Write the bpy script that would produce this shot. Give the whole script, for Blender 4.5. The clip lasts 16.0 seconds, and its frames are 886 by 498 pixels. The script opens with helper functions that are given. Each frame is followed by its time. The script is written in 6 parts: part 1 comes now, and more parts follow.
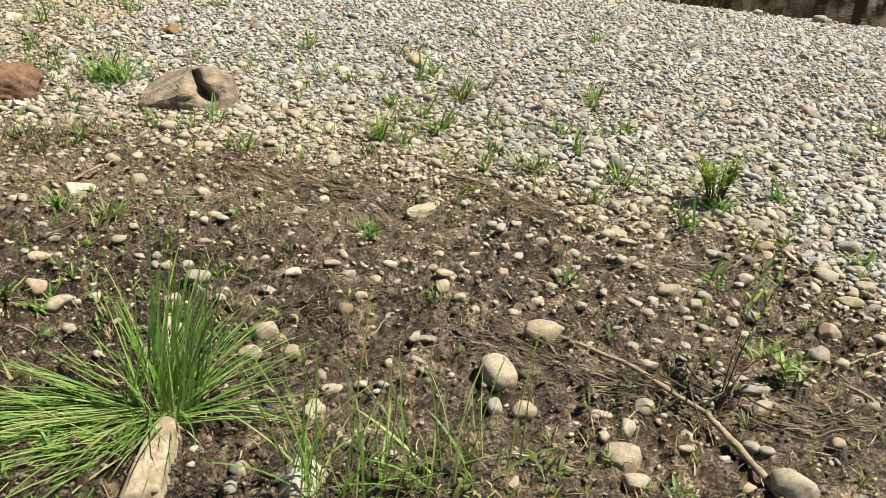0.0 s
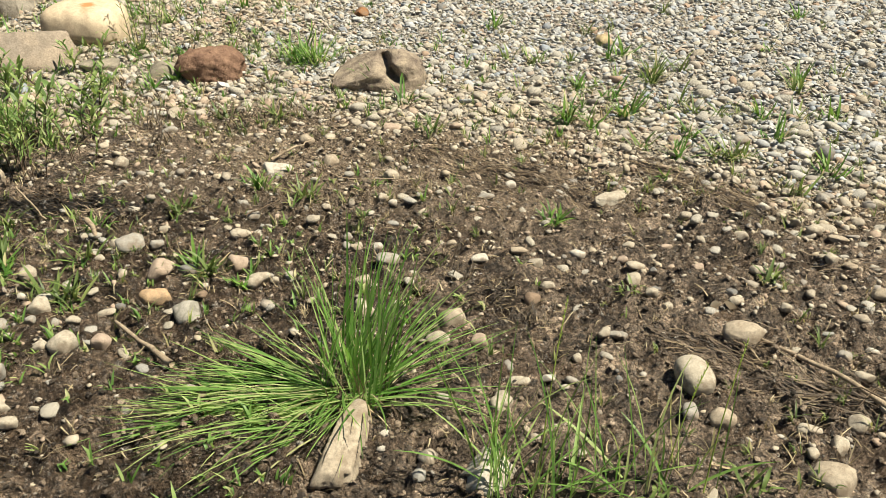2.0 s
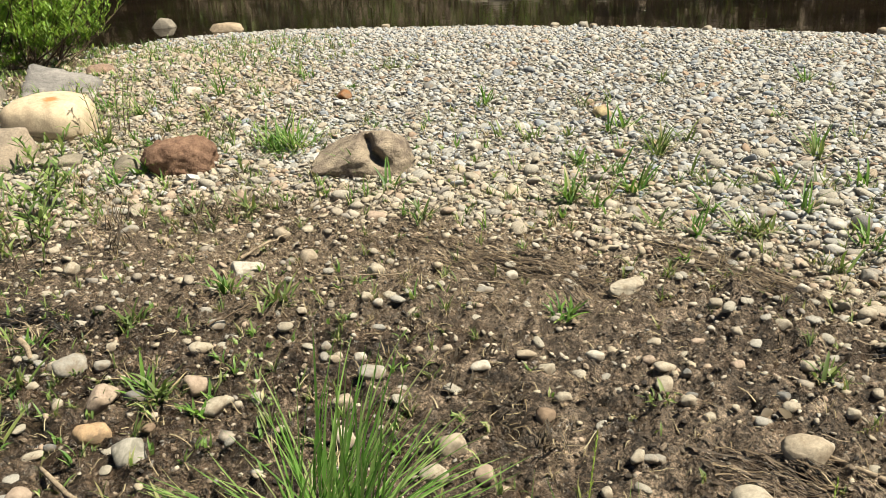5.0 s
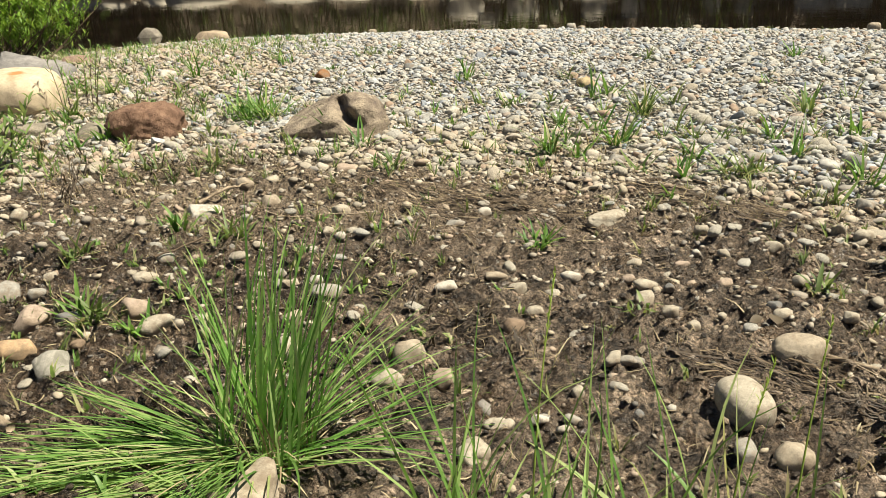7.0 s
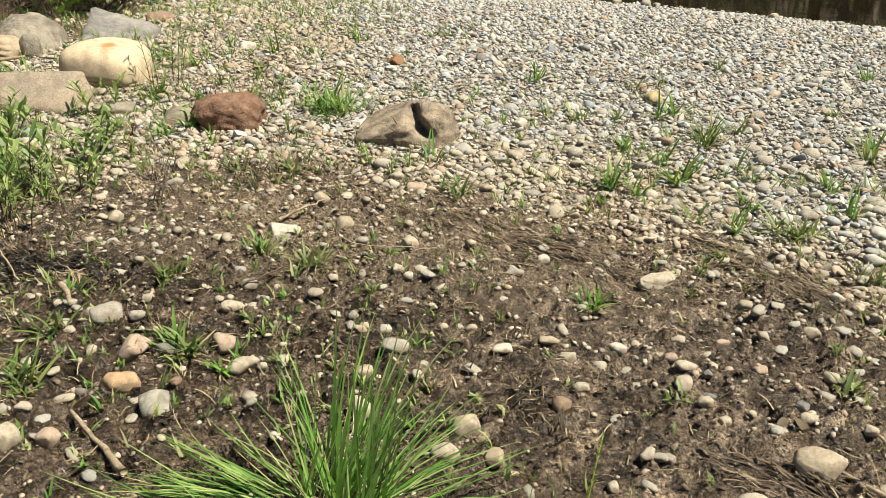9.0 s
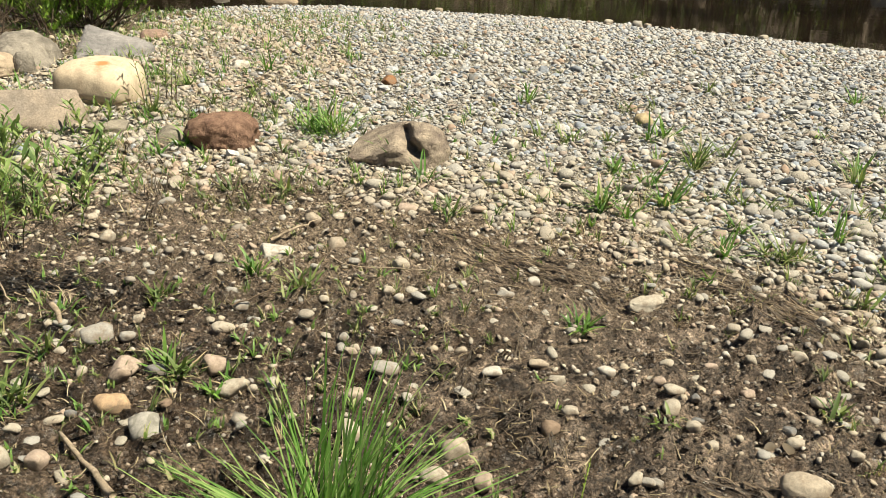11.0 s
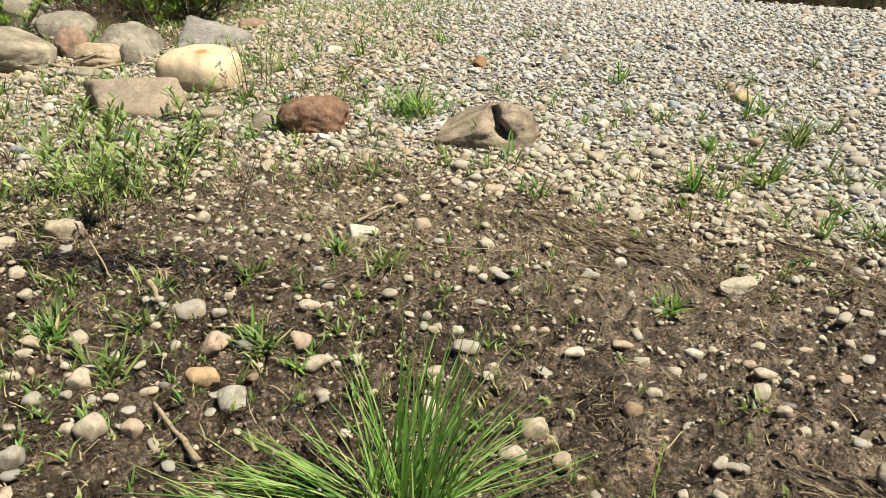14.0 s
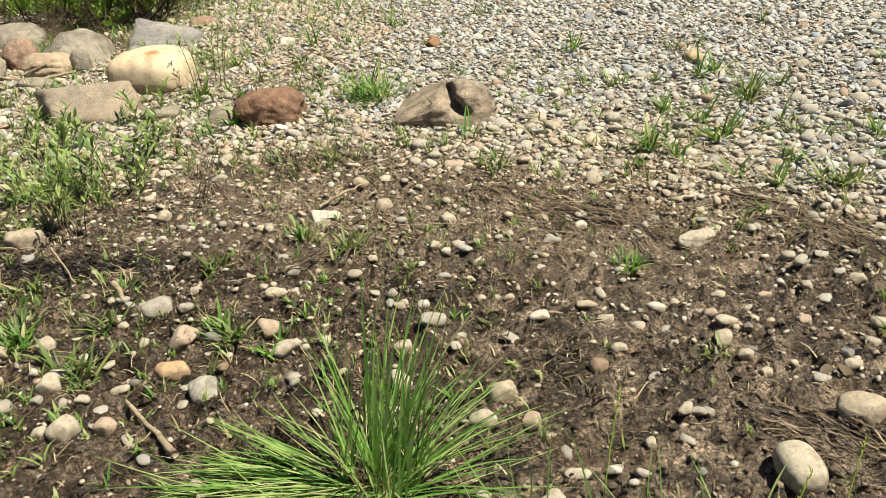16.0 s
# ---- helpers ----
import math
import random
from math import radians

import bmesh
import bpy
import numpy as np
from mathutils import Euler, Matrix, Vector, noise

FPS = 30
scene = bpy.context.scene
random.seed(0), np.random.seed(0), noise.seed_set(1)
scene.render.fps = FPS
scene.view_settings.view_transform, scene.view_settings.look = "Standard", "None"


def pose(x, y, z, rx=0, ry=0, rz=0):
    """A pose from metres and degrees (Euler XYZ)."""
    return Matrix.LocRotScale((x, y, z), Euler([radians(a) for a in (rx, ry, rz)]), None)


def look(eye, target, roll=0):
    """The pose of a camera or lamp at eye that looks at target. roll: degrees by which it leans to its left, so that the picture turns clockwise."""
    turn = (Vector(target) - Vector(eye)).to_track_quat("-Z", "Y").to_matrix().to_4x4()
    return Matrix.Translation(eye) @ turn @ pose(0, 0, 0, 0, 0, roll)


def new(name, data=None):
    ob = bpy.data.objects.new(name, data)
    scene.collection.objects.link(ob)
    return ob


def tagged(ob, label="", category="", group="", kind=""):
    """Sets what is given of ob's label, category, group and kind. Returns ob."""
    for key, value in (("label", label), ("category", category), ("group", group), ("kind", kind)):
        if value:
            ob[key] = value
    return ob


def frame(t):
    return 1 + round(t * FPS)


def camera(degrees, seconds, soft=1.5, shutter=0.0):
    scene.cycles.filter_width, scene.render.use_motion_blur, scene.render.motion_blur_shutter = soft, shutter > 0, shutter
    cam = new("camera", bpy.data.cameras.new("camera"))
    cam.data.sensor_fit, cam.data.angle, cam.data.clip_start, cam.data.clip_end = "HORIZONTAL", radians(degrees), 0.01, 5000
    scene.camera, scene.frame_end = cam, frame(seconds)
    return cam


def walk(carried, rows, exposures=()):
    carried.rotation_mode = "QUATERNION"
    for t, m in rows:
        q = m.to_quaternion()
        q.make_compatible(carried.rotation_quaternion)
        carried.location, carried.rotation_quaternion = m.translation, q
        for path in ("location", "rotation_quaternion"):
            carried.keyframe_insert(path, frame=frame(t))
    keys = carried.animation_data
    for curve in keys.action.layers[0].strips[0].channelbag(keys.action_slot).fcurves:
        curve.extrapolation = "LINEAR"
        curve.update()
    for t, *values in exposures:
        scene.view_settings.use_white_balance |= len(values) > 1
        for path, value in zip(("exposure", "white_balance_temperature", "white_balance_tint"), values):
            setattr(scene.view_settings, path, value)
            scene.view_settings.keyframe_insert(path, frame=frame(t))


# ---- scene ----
cam = camera(54.4, 16.0, soft=0.8)
PATH = [
    (0, (0.086, -0.044, 1.283), (0.48, 1.707, 0.4), 4.1),
    (0.5, (0.046, -0.003, 1.284), (0.325, 1.763, 0.387), 4.8),
    (1, (0.035, 0.028, 1.284), (0.214, 1.795, 0.364), 4.6),
    (1.5, (0.025, 0.048, 1.287), (0.117, 1.821, 0.365), 3.1),
    (2, (0.031, 0.024, 1.282), (0.039, 1.789, 0.341), 0.5),
    (2.5, (0.034, -0.012, 1.267), (-0.032, 1.761, 0.343), -1.5),
    (3, (0.07, -0.022, 1.286), (-0.064, 1.788, 0.445), -1.7),
    (3.5, (0.077, -0.009, 1.292), (-0.109, 1.829, 0.526), -1.5),
    (4, (0.081, 0.18, 1.253), (0.026, 1.989, 0.403), -1.8),
    (4.5, (0.055, 0.359, 1.191), (0.085, 2.138, 0.279), -2.1),
    (4.7, (0.053, 0.379, 1.19), (0.061, 2.195, 0.351), -2.1),
    (6.8, (0.118, 0.453, 0.783), (0.191, 2.339, 0.124), -0.7),
    (7, (0.129, 0.441, 0.815), (0.151, 2.315, 0.119), -2.4),
    (7.5, (0.133, 0.407, 1.102), (-0.001, 2.249, 0.334), -2.6),
    (8, (0.103, 0.39, 1.222), (-0.115, 2.222, 0.45), -1.4),
    (8.5, (0.09, 0.39, 1.225), (-0.086, 2.218, 0.434), -0.3),
    (9, (0.086, 0.395, 1.208), (-0.002, 2.205, 0.361), 1.4),
    (9.2, (0.089, 0.394, 1.216), (0.012, 2.206, 0.371), 1.8),
    (11.3, (0.091, 0.39, 1.233), (0.022, 2.217, 0.42), 2.0),
    (11.5, (0.093, 0.4, 1.23), (0.046, 2.225, 0.413), 2.2),
    (12, (0.094, 0.405, 1.217), (0.081, 2.224, 0.385), 1.9),
    (12.5, (0.095, 0.401, 1.198), (0.046, 2.223, 0.374), 0.7),
    (13, (0.072, 0.419, 1.207), (-0.155, 2.227, 0.383), 0.5),
    (13.5, (0.063, 0.416, 1.233), (-0.317, 2.204, 0.421), 1.1),
    (14, (0.131, 0.393, 1.214), (-0.162, 2.181, 0.369), -0.9),
    (14.5, (0.186, 0.388, 1.196), (0.057, 2.176, 0.309), -3.0),
    (15, (0.204, 0.383, 1.185), (0.155, 2.177, 0.304), -5.2),
    (15.5, (0.198, 0.343, 1.175), (0.088, 2.141, 0.306), -6.2),
    (16, (0.182, 0.367, 1.19), (-0.06, 2.149, 0.314), -5.0),
]
walk(cam, [(t, look(eye, target, roll)) for t, eye, target, roll in PATH], [(0, 0.99, 6760, 10), (16, 0.99, 6760, 10)])

# ---- world, sun, exposure ----
SUN_ELEVATION, SUN_AZIMUTH = 62.0, 102.0          # azimuth: from +y towards +x
world = bpy.data.worlds.new("sky")
world.use_nodes = True
scene.world = world
wn = world.node_tree.nodes
sky = wn.new("ShaderNodeTexSky")
sky.sky_type, sky.sun_disc = "NISHITA", False
sky.sun_elevation, sky.sun_rotation = radians(SUN_ELEVATION), radians(SUN_AZIMUTH)
sky.air_density, sky.dust_density = 1.0, 0.6
world.node_tree.links.new(sky.outputs[0], wn["Background"].inputs[0])
wn["Background"].inputs[1].default_value = 0.029
sun = new("sun", bpy.data.lights.new("sun", "SUN"))
sun.data.energy, sun.data.angle, sun.data.color = 5.0, radians(0.53), (1.0, 0.95, 0.79)
ce, se = math.cos(radians(SUN_ELEVATION)), math.sin(radians(SUN_ELEVATION))
toward_sun = Vector((ce * math.sin(radians(SUN_AZIMUTH)), ce * math.cos(radians(SUN_AZIMUTH)), se))
sun.matrix_world = look(toward_sun * 60, (0, 0, 0))

# ---- materials ----


def shade(name, rough=0.8, spec=0.4):
    m = bpy.data.materials.new(name)
    m.use_nodes = True
    n, l = m.node_tree.nodes, m.node_tree.links
    b = n["Principled BSDF"]
    b.inputs["Roughness"].default_value = rough
    b.inputs["Specular IOR Level"].default_value = spec
    return m, n, l, b


def noise_node(n, l, vec, scale, detail=4.0, rough=0.6, distort=0.0):
    t = n.new("ShaderNodeTexNoise")
    t.inputs["Scale"].default_value, t.inputs["Detail"].default_value = scale, detail
    t.inputs["Roughness"].default_value, t.inputs["Distortion"].default_value = rough, distort
    l.new(vec, t.inputs["Vector"])
    return t.outputs["Fac"]


def ramp_node(n, l, fac, stops, mode="LINEAR"):
    r = n.new("ShaderNodeValToRGB")
    r.color_ramp.interpolation = mode
    e = r.color_ramp.elements
    while len(e) < len(stops):
        e.new(0.5)
    for k, (p, c) in enumerate(stops):
        e[k].position = p
        e[k].color = (*c, 1.0) if len(c) == 3 else c
    l.new(fac, r.inputs[0])
    return r.outputs[0]


def mix_node(n, l, a, b, fac, mode="MIX"):
    x = n.new("ShaderNodeMix")
    x.data_type, x.blend_type = "RGBA", mode
    for sock, v in ((x.inputs[0], fac), (x.inputs[6], a), (x.inputs[7], b)):
        if isinstance(v, (int, float)):
            sock.default_value = v
        elif isinstance(v, tuple):
            sock.default_value = (*v, 1.0)
        else:
            l.new(v, sock)
    return x.outputs[2]


def grey(v):
    return (v, v, v)


def bump_node(n, l, b, height, strength, distance, before=None):
    k = n.new("ShaderNodeBump")
    k.inputs["Strength"].default_value, k.inputs["Distance"].default_value = strength, distance
    l.new(height, k.inputs["Height"])
    if before:
        l.new(before, k.inputs["Normal"])
    l.new(k.outputs[0], b.inputs["Normal"])
    return k.outputs[0]


PEBBLES = [(0.00, (0.412, 0.384, 0.337)), (0.12, (0.354, 0.348, 0.328)), (0.23, (0.414, 0.396, 0.365)), (0.35, (0.313, 0.320, 0.324)),
           (0.44, (0.369, 0.324, 0.274)), (0.52, (0.262, 0.288, 0.321)), (0.59, (0.417, 0.404, 0.378)), (0.71, (0.348, 0.290, 0.244)),
           (0.77, (0.383, 0.391, 0.399)), (0.89, (0.210, 0.225, 0.247)), (0.93, (0.318, 0.233, 0.173)), (0.955, (0.437, 0.435, 0.427))]
SILTED = [(0.00, (0.389, 0.330, 0.249)), (0.16, (0.339, 0.297, 0.240)), (0.30, (0.423, 0.369, 0.291)), (0.45, (0.298, 0.262, 0.217)),
          (0.56, (0.372, 0.291, 0.225)), (0.66, (0.257, 0.234, 0.209)), (0.74, (0.422, 0.372, 0.310)), (0.86, (0.331, 0.251, 0.191)), (0.94, (0.398, 0.369, 0.321))]


def pebble_material(name, source, stops):
    m, n, l, b = shade(name, 0.88, 0.18)
    if source == "island":
        rnd = n.new("ShaderNodeNewGeometry").outputs["Random Per Island"]
    else:
        rnd = n.new("ShaderNodeObjectInfo").outputs["Random"]
    vec = n.new("ShaderNodeTexCoord").outputs["Object"]
    base = ramp_node(n, l, rnd, stops, "CONSTANT" if len(stops) > 4 else "LINEAR")
    blotch = ramp_node(n, l, noise_node(n, l, vec, 45, 3), [(0.3, grey(0.72)), (0.7, grey(1.12))])
    speck = ramp_node(n, l, noise_node(n, l, vec, 420, 2), [(0.35, grey(0.74)), (0.6, grey(1.06))])
    col = mix_node(n, l, mix_node(n, l, base, blotch, 1.0, "MULTIPLY"), speck, 0.7, "MULTIPLY")
    # dried silt in patches on the stones
    silt = ramp_node(n, l, noise_node(n, l, vec, 70, 5, 0.65), [(0.50, grey(0.0)), (0.70, grey(0.65))])
    broad = ramp_node(n, l, noise_node(n, l, vec, 1.3, 4), [(0.42, grey(0.1)), (0.62, grey(0.9))])
    col = mix_node(n, l, col, (0.27, 0.215, 0.15), mix_node(n, l, silt, broad, 1.0, "MULTIPLY"))
    l.new(col, b.inputs["Base Color"])
    one = bump_node(n, l, b, noise_node(n, l, vec, 60, 3, 0.5), 0.45, 0.006)
    bump_node(n, l, b, noise_node(n, l, vec, 320, 4), 0.5, 0.002, one)
    return m


M_GRAVEL = pebble_material("river_gravel", "island", PEBBLES)
M_SILTED = pebble_material("silted_gravel", "island", SILTED)
TONES = {
    "cream": ((0.412, 0.369, 0.296), (0.359, 0.315, 0.250)), "white": ((0.492, 0.460, 0.398), (0.428, 0.396, 0.340)),
    "grey": ((0.321, 0.299, 0.260), (0.273, 0.256, 0.228)), "tan": ((0.385, 0.328, 0.253), (0.322, 0.270, 0.205)),
    "pink": ((0.401, 0.315, 0.250), (0.337, 0.262, 0.206)), "orange": ((0.434, 0.294, 0.170), (0.375, 0.262, 0.164)),
    "brown": ((0.252, 0.179, 0.128), (0.204, 0.147, 0.104)), "slate": ((0.176, 0.175, 0.170), (0.145, 0.143, 0.138)),
    "veined": ((0.343, 0.321, 0.276), (0.299, 0.281, 0.244)), "yellow": ((0.396, 0.315, 0.174), (0.363, 0.291, 0.174)),
    "rust": ((0.278, 0.130, 0.054), (0.216, 0.107, 0.054)),
}


def stone_material(name, light, dark, scale=14.0, speck=0.5, bump=0.5, pits=0.0, stain=None, dust=0.0):
    """Weathered rock: broad mottling, fine mineral grain, optional pitting and rusty stain."""
    m, n, l, b = shade(name, 0.9, 0.18)
    vec = n.new("ShaderNodeTexCoord").outputs["Object"]
    big = ramp_node(n, l, noise_node(n, l, vec, scale, 5, 0.62, 0.4), [(0.32, dark), (0.66, light)])
    fine = ramp_node(n, l, noise_node(n, l, vec, scale * 22, 3), [(0.36, grey(0.55)), (0.62, grey(1.15))])
    mid = ramp_node(n, l, noise_node(n, l, vec, scale * 3.7, 5, 0.7), [(0.34, grey(0.70)), (0.64, grey(1.14))])
    col = mix_node(n, l, mix_node(n, l, big, mid, 0.8, "MULTIPLY"), fine, speck, "MULTIPLY")
    blot = ramp_node(n, l, noise_node(n, l, vec, scale * 0.45, 6, 0.7), [(0.56, grey(0.0)), (0.70, grey(0.55))])
    col = mix_node(n, l, col, tuple(0.6 * c for c in dark), blot)
    if dust:
        silt = ramp_node(n, l, noise_node(n, l, vec, scale * 0.8, 5, 0.7), [(0.46, grey(0.0)), (0.60, grey(dust))])
        col = mix_node(n, l, col, (0.17, 0.128, 0.09), silt)
    if stain:
        col = stain(n, l, vec, col)
    l.new(col, b.inputs["Base Color"])
    first = bump_node(n, l, b, noise_node(n, l, vec, scale * 3.0, 6, 0.7), bump, 0.012)
    second = bump_node(n, l, b, noise_node(n, l, vec, scale * 20, 3), bump * 0.8, 0.003, first)
    if pits:
        v = n.new("ShaderNodeTexVoronoi")
        v.inputs["Scale"].default_value = scale * 5
        l.new(vec, v.inputs["Vector"])
        hole = ramp_node(n, l, v.outputs["Distance"], [(0.10, grey(0.0)), (0.34, grey(1.0))])
        bump_node(n, l, b, hole, pits, 0.006, second)
    return m


M_TONE = {k: stone_material("cobble_" + k, a, b, 26.0, 0.40, 0.28, dust=0.7) for k, (a, b) in TONES.items()}


def veins(n, l, vec, col):
    w = n.new("ShaderNodeTexWave")
    w.inputs["Scale"].default_value, w.inputs["Distortion"].default_value = 9.0, 11.0
    l.new(vec, w.inputs["Vector"])
    return mix_node(n, l, col, (0.16, 0.15, 0.12), ramp_node(n, l, w.outputs["Fac"], [(0.84, grey(0.0)), (0.96, grey(0.6))]))


M_TONE["veined"] = stone_material("cobble_veined", *TONES["veined"], 26.0, 0.45, 0.35, 0, veins)


def rust_stain(n, l, vec, col):
    """Two orange-red iron stains on the upper face."""
    for x, y, z, r in ((0.040, -0.035, 0.186, 0.036), (0.055, -0.095, 0.162, 0.028)):
        d = n.new("ShaderNodeVectorMath")
        d.operation = "DISTANCE"
        l.new(vec, d.inputs[0])
        d.inputs[1].default_value = (x, y, z)
        wob = n.new("ShaderNodeMath")
        wob.operation = "MULTIPLY_ADD"
        l.new(noise_node(n, l, vec, 38, 3), wob.inputs[0])
        wob.inputs[1].default_value = 0.05
        l.new(d.outputs["Value"], wob.inputs[2])
        mask = ramp_node(n, l, wob.outputs[0], [(r + 0.012, grey(0.85 if r > 0.03 else 0.35)), (r + 0.042, grey(0.0))])
        col = mix_node(n, l, col, (0.46, 0.14, 0.04), mask)
    return col


M_RED = stone_material("red_porous_rock", (0.27, 0.165, 0.112), (0.14, 0.080, 0.056), 16, 0.6, 0.9, 0.5)
M_NOTCH = stone_material("grey_brown_crystalline_rock", (0.42, 0.345, 0.255), (0.15, 0.115, 0.098), 13, 0.9, 1.0, 0.5)
M_MARK = stone_material("cream_sandstone", (0.53, 0.435, 0.31), (0.43, 0.335, 0.235), 5, 0.2, 0.35, 0, rust_stain)
M_BLOCK = stone_material("grey_tan_block", (0.33, 0.265, 0.20), (0.20, 0.17, 0.14), 5, 0.45, 0.8, 0.1)
M_SLATE = stone_material("blue_grey_slab", (0.27, 0.25, 0.235), (0.155, 0.147, 0.142), 6, 0.4, 0.8)
M_DOME = stone_material("grey_boulder", (0.31, 0.275, 0.225), (0.15, 0.132, 0.11), 7, 0.5, 0.9, 0.2)
M_TAN = stone_material("tan_boulder", (0.42, 0.335, 0.24), (0.27, 0.205, 0.145), 8, 0.4, 0.8)
M_PINK = stone_material("pinkish_boulder", (0.34, 0.225, 0.165), (0.20, 0.145, 0.115), 9, 0.5, 0.8)
M_PALE = stone_material("pale_boulder", (0.35, 0.305, 0.235), (0.16, 0.14, 0.112), 6, 0.4, 0.9)
M_BANK = stone_material("bank_boulder", (0.50, 0.45, 0.37), (0.34, 0.30, 0.24), 3, 0.4, 0.6)


def ground_material():
    """Wet dark mud that passes into pale sand between the stones; 'wet' says where the soil is and where shrub shade is
    painted as mud.
    """
    m, n, l, b = shade("river_soil", 0.7, 0.4)
    vec = n.new("ShaderNodeTexCoord").outputs["Object"]
    at = n.new("ShaderNodeAttribute")
    at.attribute_name = "wet"
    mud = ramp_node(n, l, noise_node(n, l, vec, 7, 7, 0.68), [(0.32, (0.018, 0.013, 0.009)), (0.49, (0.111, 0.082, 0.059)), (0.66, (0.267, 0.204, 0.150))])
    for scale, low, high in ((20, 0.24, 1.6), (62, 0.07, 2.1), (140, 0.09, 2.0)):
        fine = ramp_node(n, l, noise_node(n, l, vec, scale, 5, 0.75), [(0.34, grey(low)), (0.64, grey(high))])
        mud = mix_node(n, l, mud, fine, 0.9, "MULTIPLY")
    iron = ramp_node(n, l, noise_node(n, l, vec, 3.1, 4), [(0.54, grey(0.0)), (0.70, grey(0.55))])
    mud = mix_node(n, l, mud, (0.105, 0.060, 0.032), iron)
    da = n.new("ShaderNodeAttribute")
    da.attribute_name = "damp"
    mud = mix_node(n, l, mud, mix_node(n, l, mud, (0.56, 0.54, 0.52), 1.0, "MULTIPLY"), da.outputs["Fac"])
    sand = ramp_node(n, l, noise_node(n, l, vec, 160, 4, 0.75), [(0.32, (0.20, 0.178, 0.145)), (0.64, (0.52, 0.47, 0.385))])
    silt = ramp_node(n, l, noise_node(n, l, vec, 55, 6, 0.75), [(0.34, (0.055, 0.040, 0.028)), (0.50, (0.19, 0.142, 0.098)), (0.64, (0.42, 0.325, 0.23))])
    silt = mix_node(n, l, silt, fine, 0.65, "MULTIPLY")
    dry = ramp_node(n, l, at.outputs["Fac"], [(0.15, grey(0.0)), (0.45, grey(1.0))])
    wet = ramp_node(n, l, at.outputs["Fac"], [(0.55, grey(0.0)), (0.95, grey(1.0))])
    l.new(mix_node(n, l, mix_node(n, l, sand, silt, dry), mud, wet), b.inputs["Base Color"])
    gloss = ramp_node(n, l, noise_node(n, l, vec, 9, 5), [(0.42, grey(0.24)), (0.56, grey(0.75))])
    l.new(mix_node(n, l, gloss, grey(0.22), mix_node(n, l, grey(0.0), da.outputs["Fac"], 0.75)), b.inputs["Roughness"])
    one = bump_node(n, l, b, noise_node(n, l, vec, 32, 5, 0.75), 1.0, 0.07)
    bump_node(n, l, b, noise_node(n, l, vec, 95, 4, 0.75), 1.0, 0.024, one)
    return m


M_GROUND = ground_material()


def clod_material():
    m, n, l, b = shade("mud_clod", 0.48, 0.5)
    rnd = n.new("ShaderNodeNewGeometry").outputs["Random Per Island"]
    vec = n.new("ShaderNodeTexCoord").outputs["Object"]
    col = ramp_node(n, l, rnd, [(0.0, (0.012, 0.008, 0.006)), (0.50, (0.080, 0.058, 0.040)), (0.85, (0.20, 0.150, 0.106)), (1.0, (0.33, 0.26, 0.19))])
    fine = ramp_node(n, l, noise_node(n, l, vec, 260, 4, 0.7), [(0.3, grey(0.55)), (0.65, grey(1.2))])
    l.new(mix_node(n, l, col, fine, 0.9, "MULTIPLY"), b.inputs["Base Color"])
    bump_node(n, l, b, noise_node(n, l, vec, 240, 5, 0.7), 0.9, 0.006)
    return m


M_CLOD = clod_material()


def leaf_material(name, stops, rough=0.5, glow=0.4):
    """Thin leaf: colour differs leaf by leaf, light passes through it."""
    m, n, l, b = shade(name, rough, 0.4)
    rnd = n.new("ShaderNodeNewGeometry").outputs["Random Per Island"]
    vec = n.new("ShaderNodeTexCoord").outputs["Object"]
    col = ramp_node(n, l, rnd, stops)
    tone = ramp_node(n, l, noise_node(n, l, vec, 30, 3), [(0.3, grey(0.75)), (0.7, grey(1.15))])
    col = mix_node(n, l, col, tone, 0.8, "MULTIPLY")
    l.new(col, b.inputs["Base Color"])
    tr = n.new("ShaderNodeBsdfTranslucent")
    l.new(mix_node(n, l, col, (1.0, 1.0, 0.5), 0.6, "MULTIPLY"), tr.inputs[0])
    mx = n.new("ShaderNodeMixShader")
    mx.inputs[0].default_value = glow
    l.new(b.outputs[0], mx.inputs[1])
    l.new(tr.outputs[0], mx.inputs[2])
    l.new(mx.outputs[0], n["Material Output"].inputs[0])
    return m


M_GRASS = leaf_material("green_grass", [(0.0, (0.05, 0.13, 0.02)), (0.4, (0.10, 0.215, 0.035)), (0.7, (0.185, 0.32, 0.065)), (0.88, (0.31, 0.39, 0.13)), (1.0, (0.46, 0.41, 0.23))])
M_CLUMP = leaf_material("clump_grass", [(0.0, (0.09, 0.20, 0.045)), (0.4, (0.19, 0.345, 0.085)), (0.72, (0.32, 0.46, 0.15)), (0.93, (0.44, 0.50, 0.22)), (1.0, (0.52, 0.46, 0.28))], 0.42, 0.5)
M_UPRIGHT = leaf_material("upright_grass", [(0.0, (0.10, 0.24, 0.045)), (0.4, (0.20, 0.40, 0.09)), (0.75, (0.33, 0.53, 0.16)), (0.96, (0.46, 0.57, 0.25)), (1.0, (0.58, 0.53, 0.32))], 0.36, 0.55)
M_SPROUT = leaf_material("short_grass", [(0.0, (0.075, 0.12, 0.035)), (0.5, (0.15, 0.215, 0.06)), (0.8, (0.27, 0.30, 0.11)), (1.0, (0.40, 0.34, 0.19))])
M_WILLOW = leaf_material("willow_leaf", [(0.0, (0.10, 0.17, 0.05)), (0.6, (0.20, 0.295, 0.09)), (1.0, (0.35, 0.43, 0.16))])
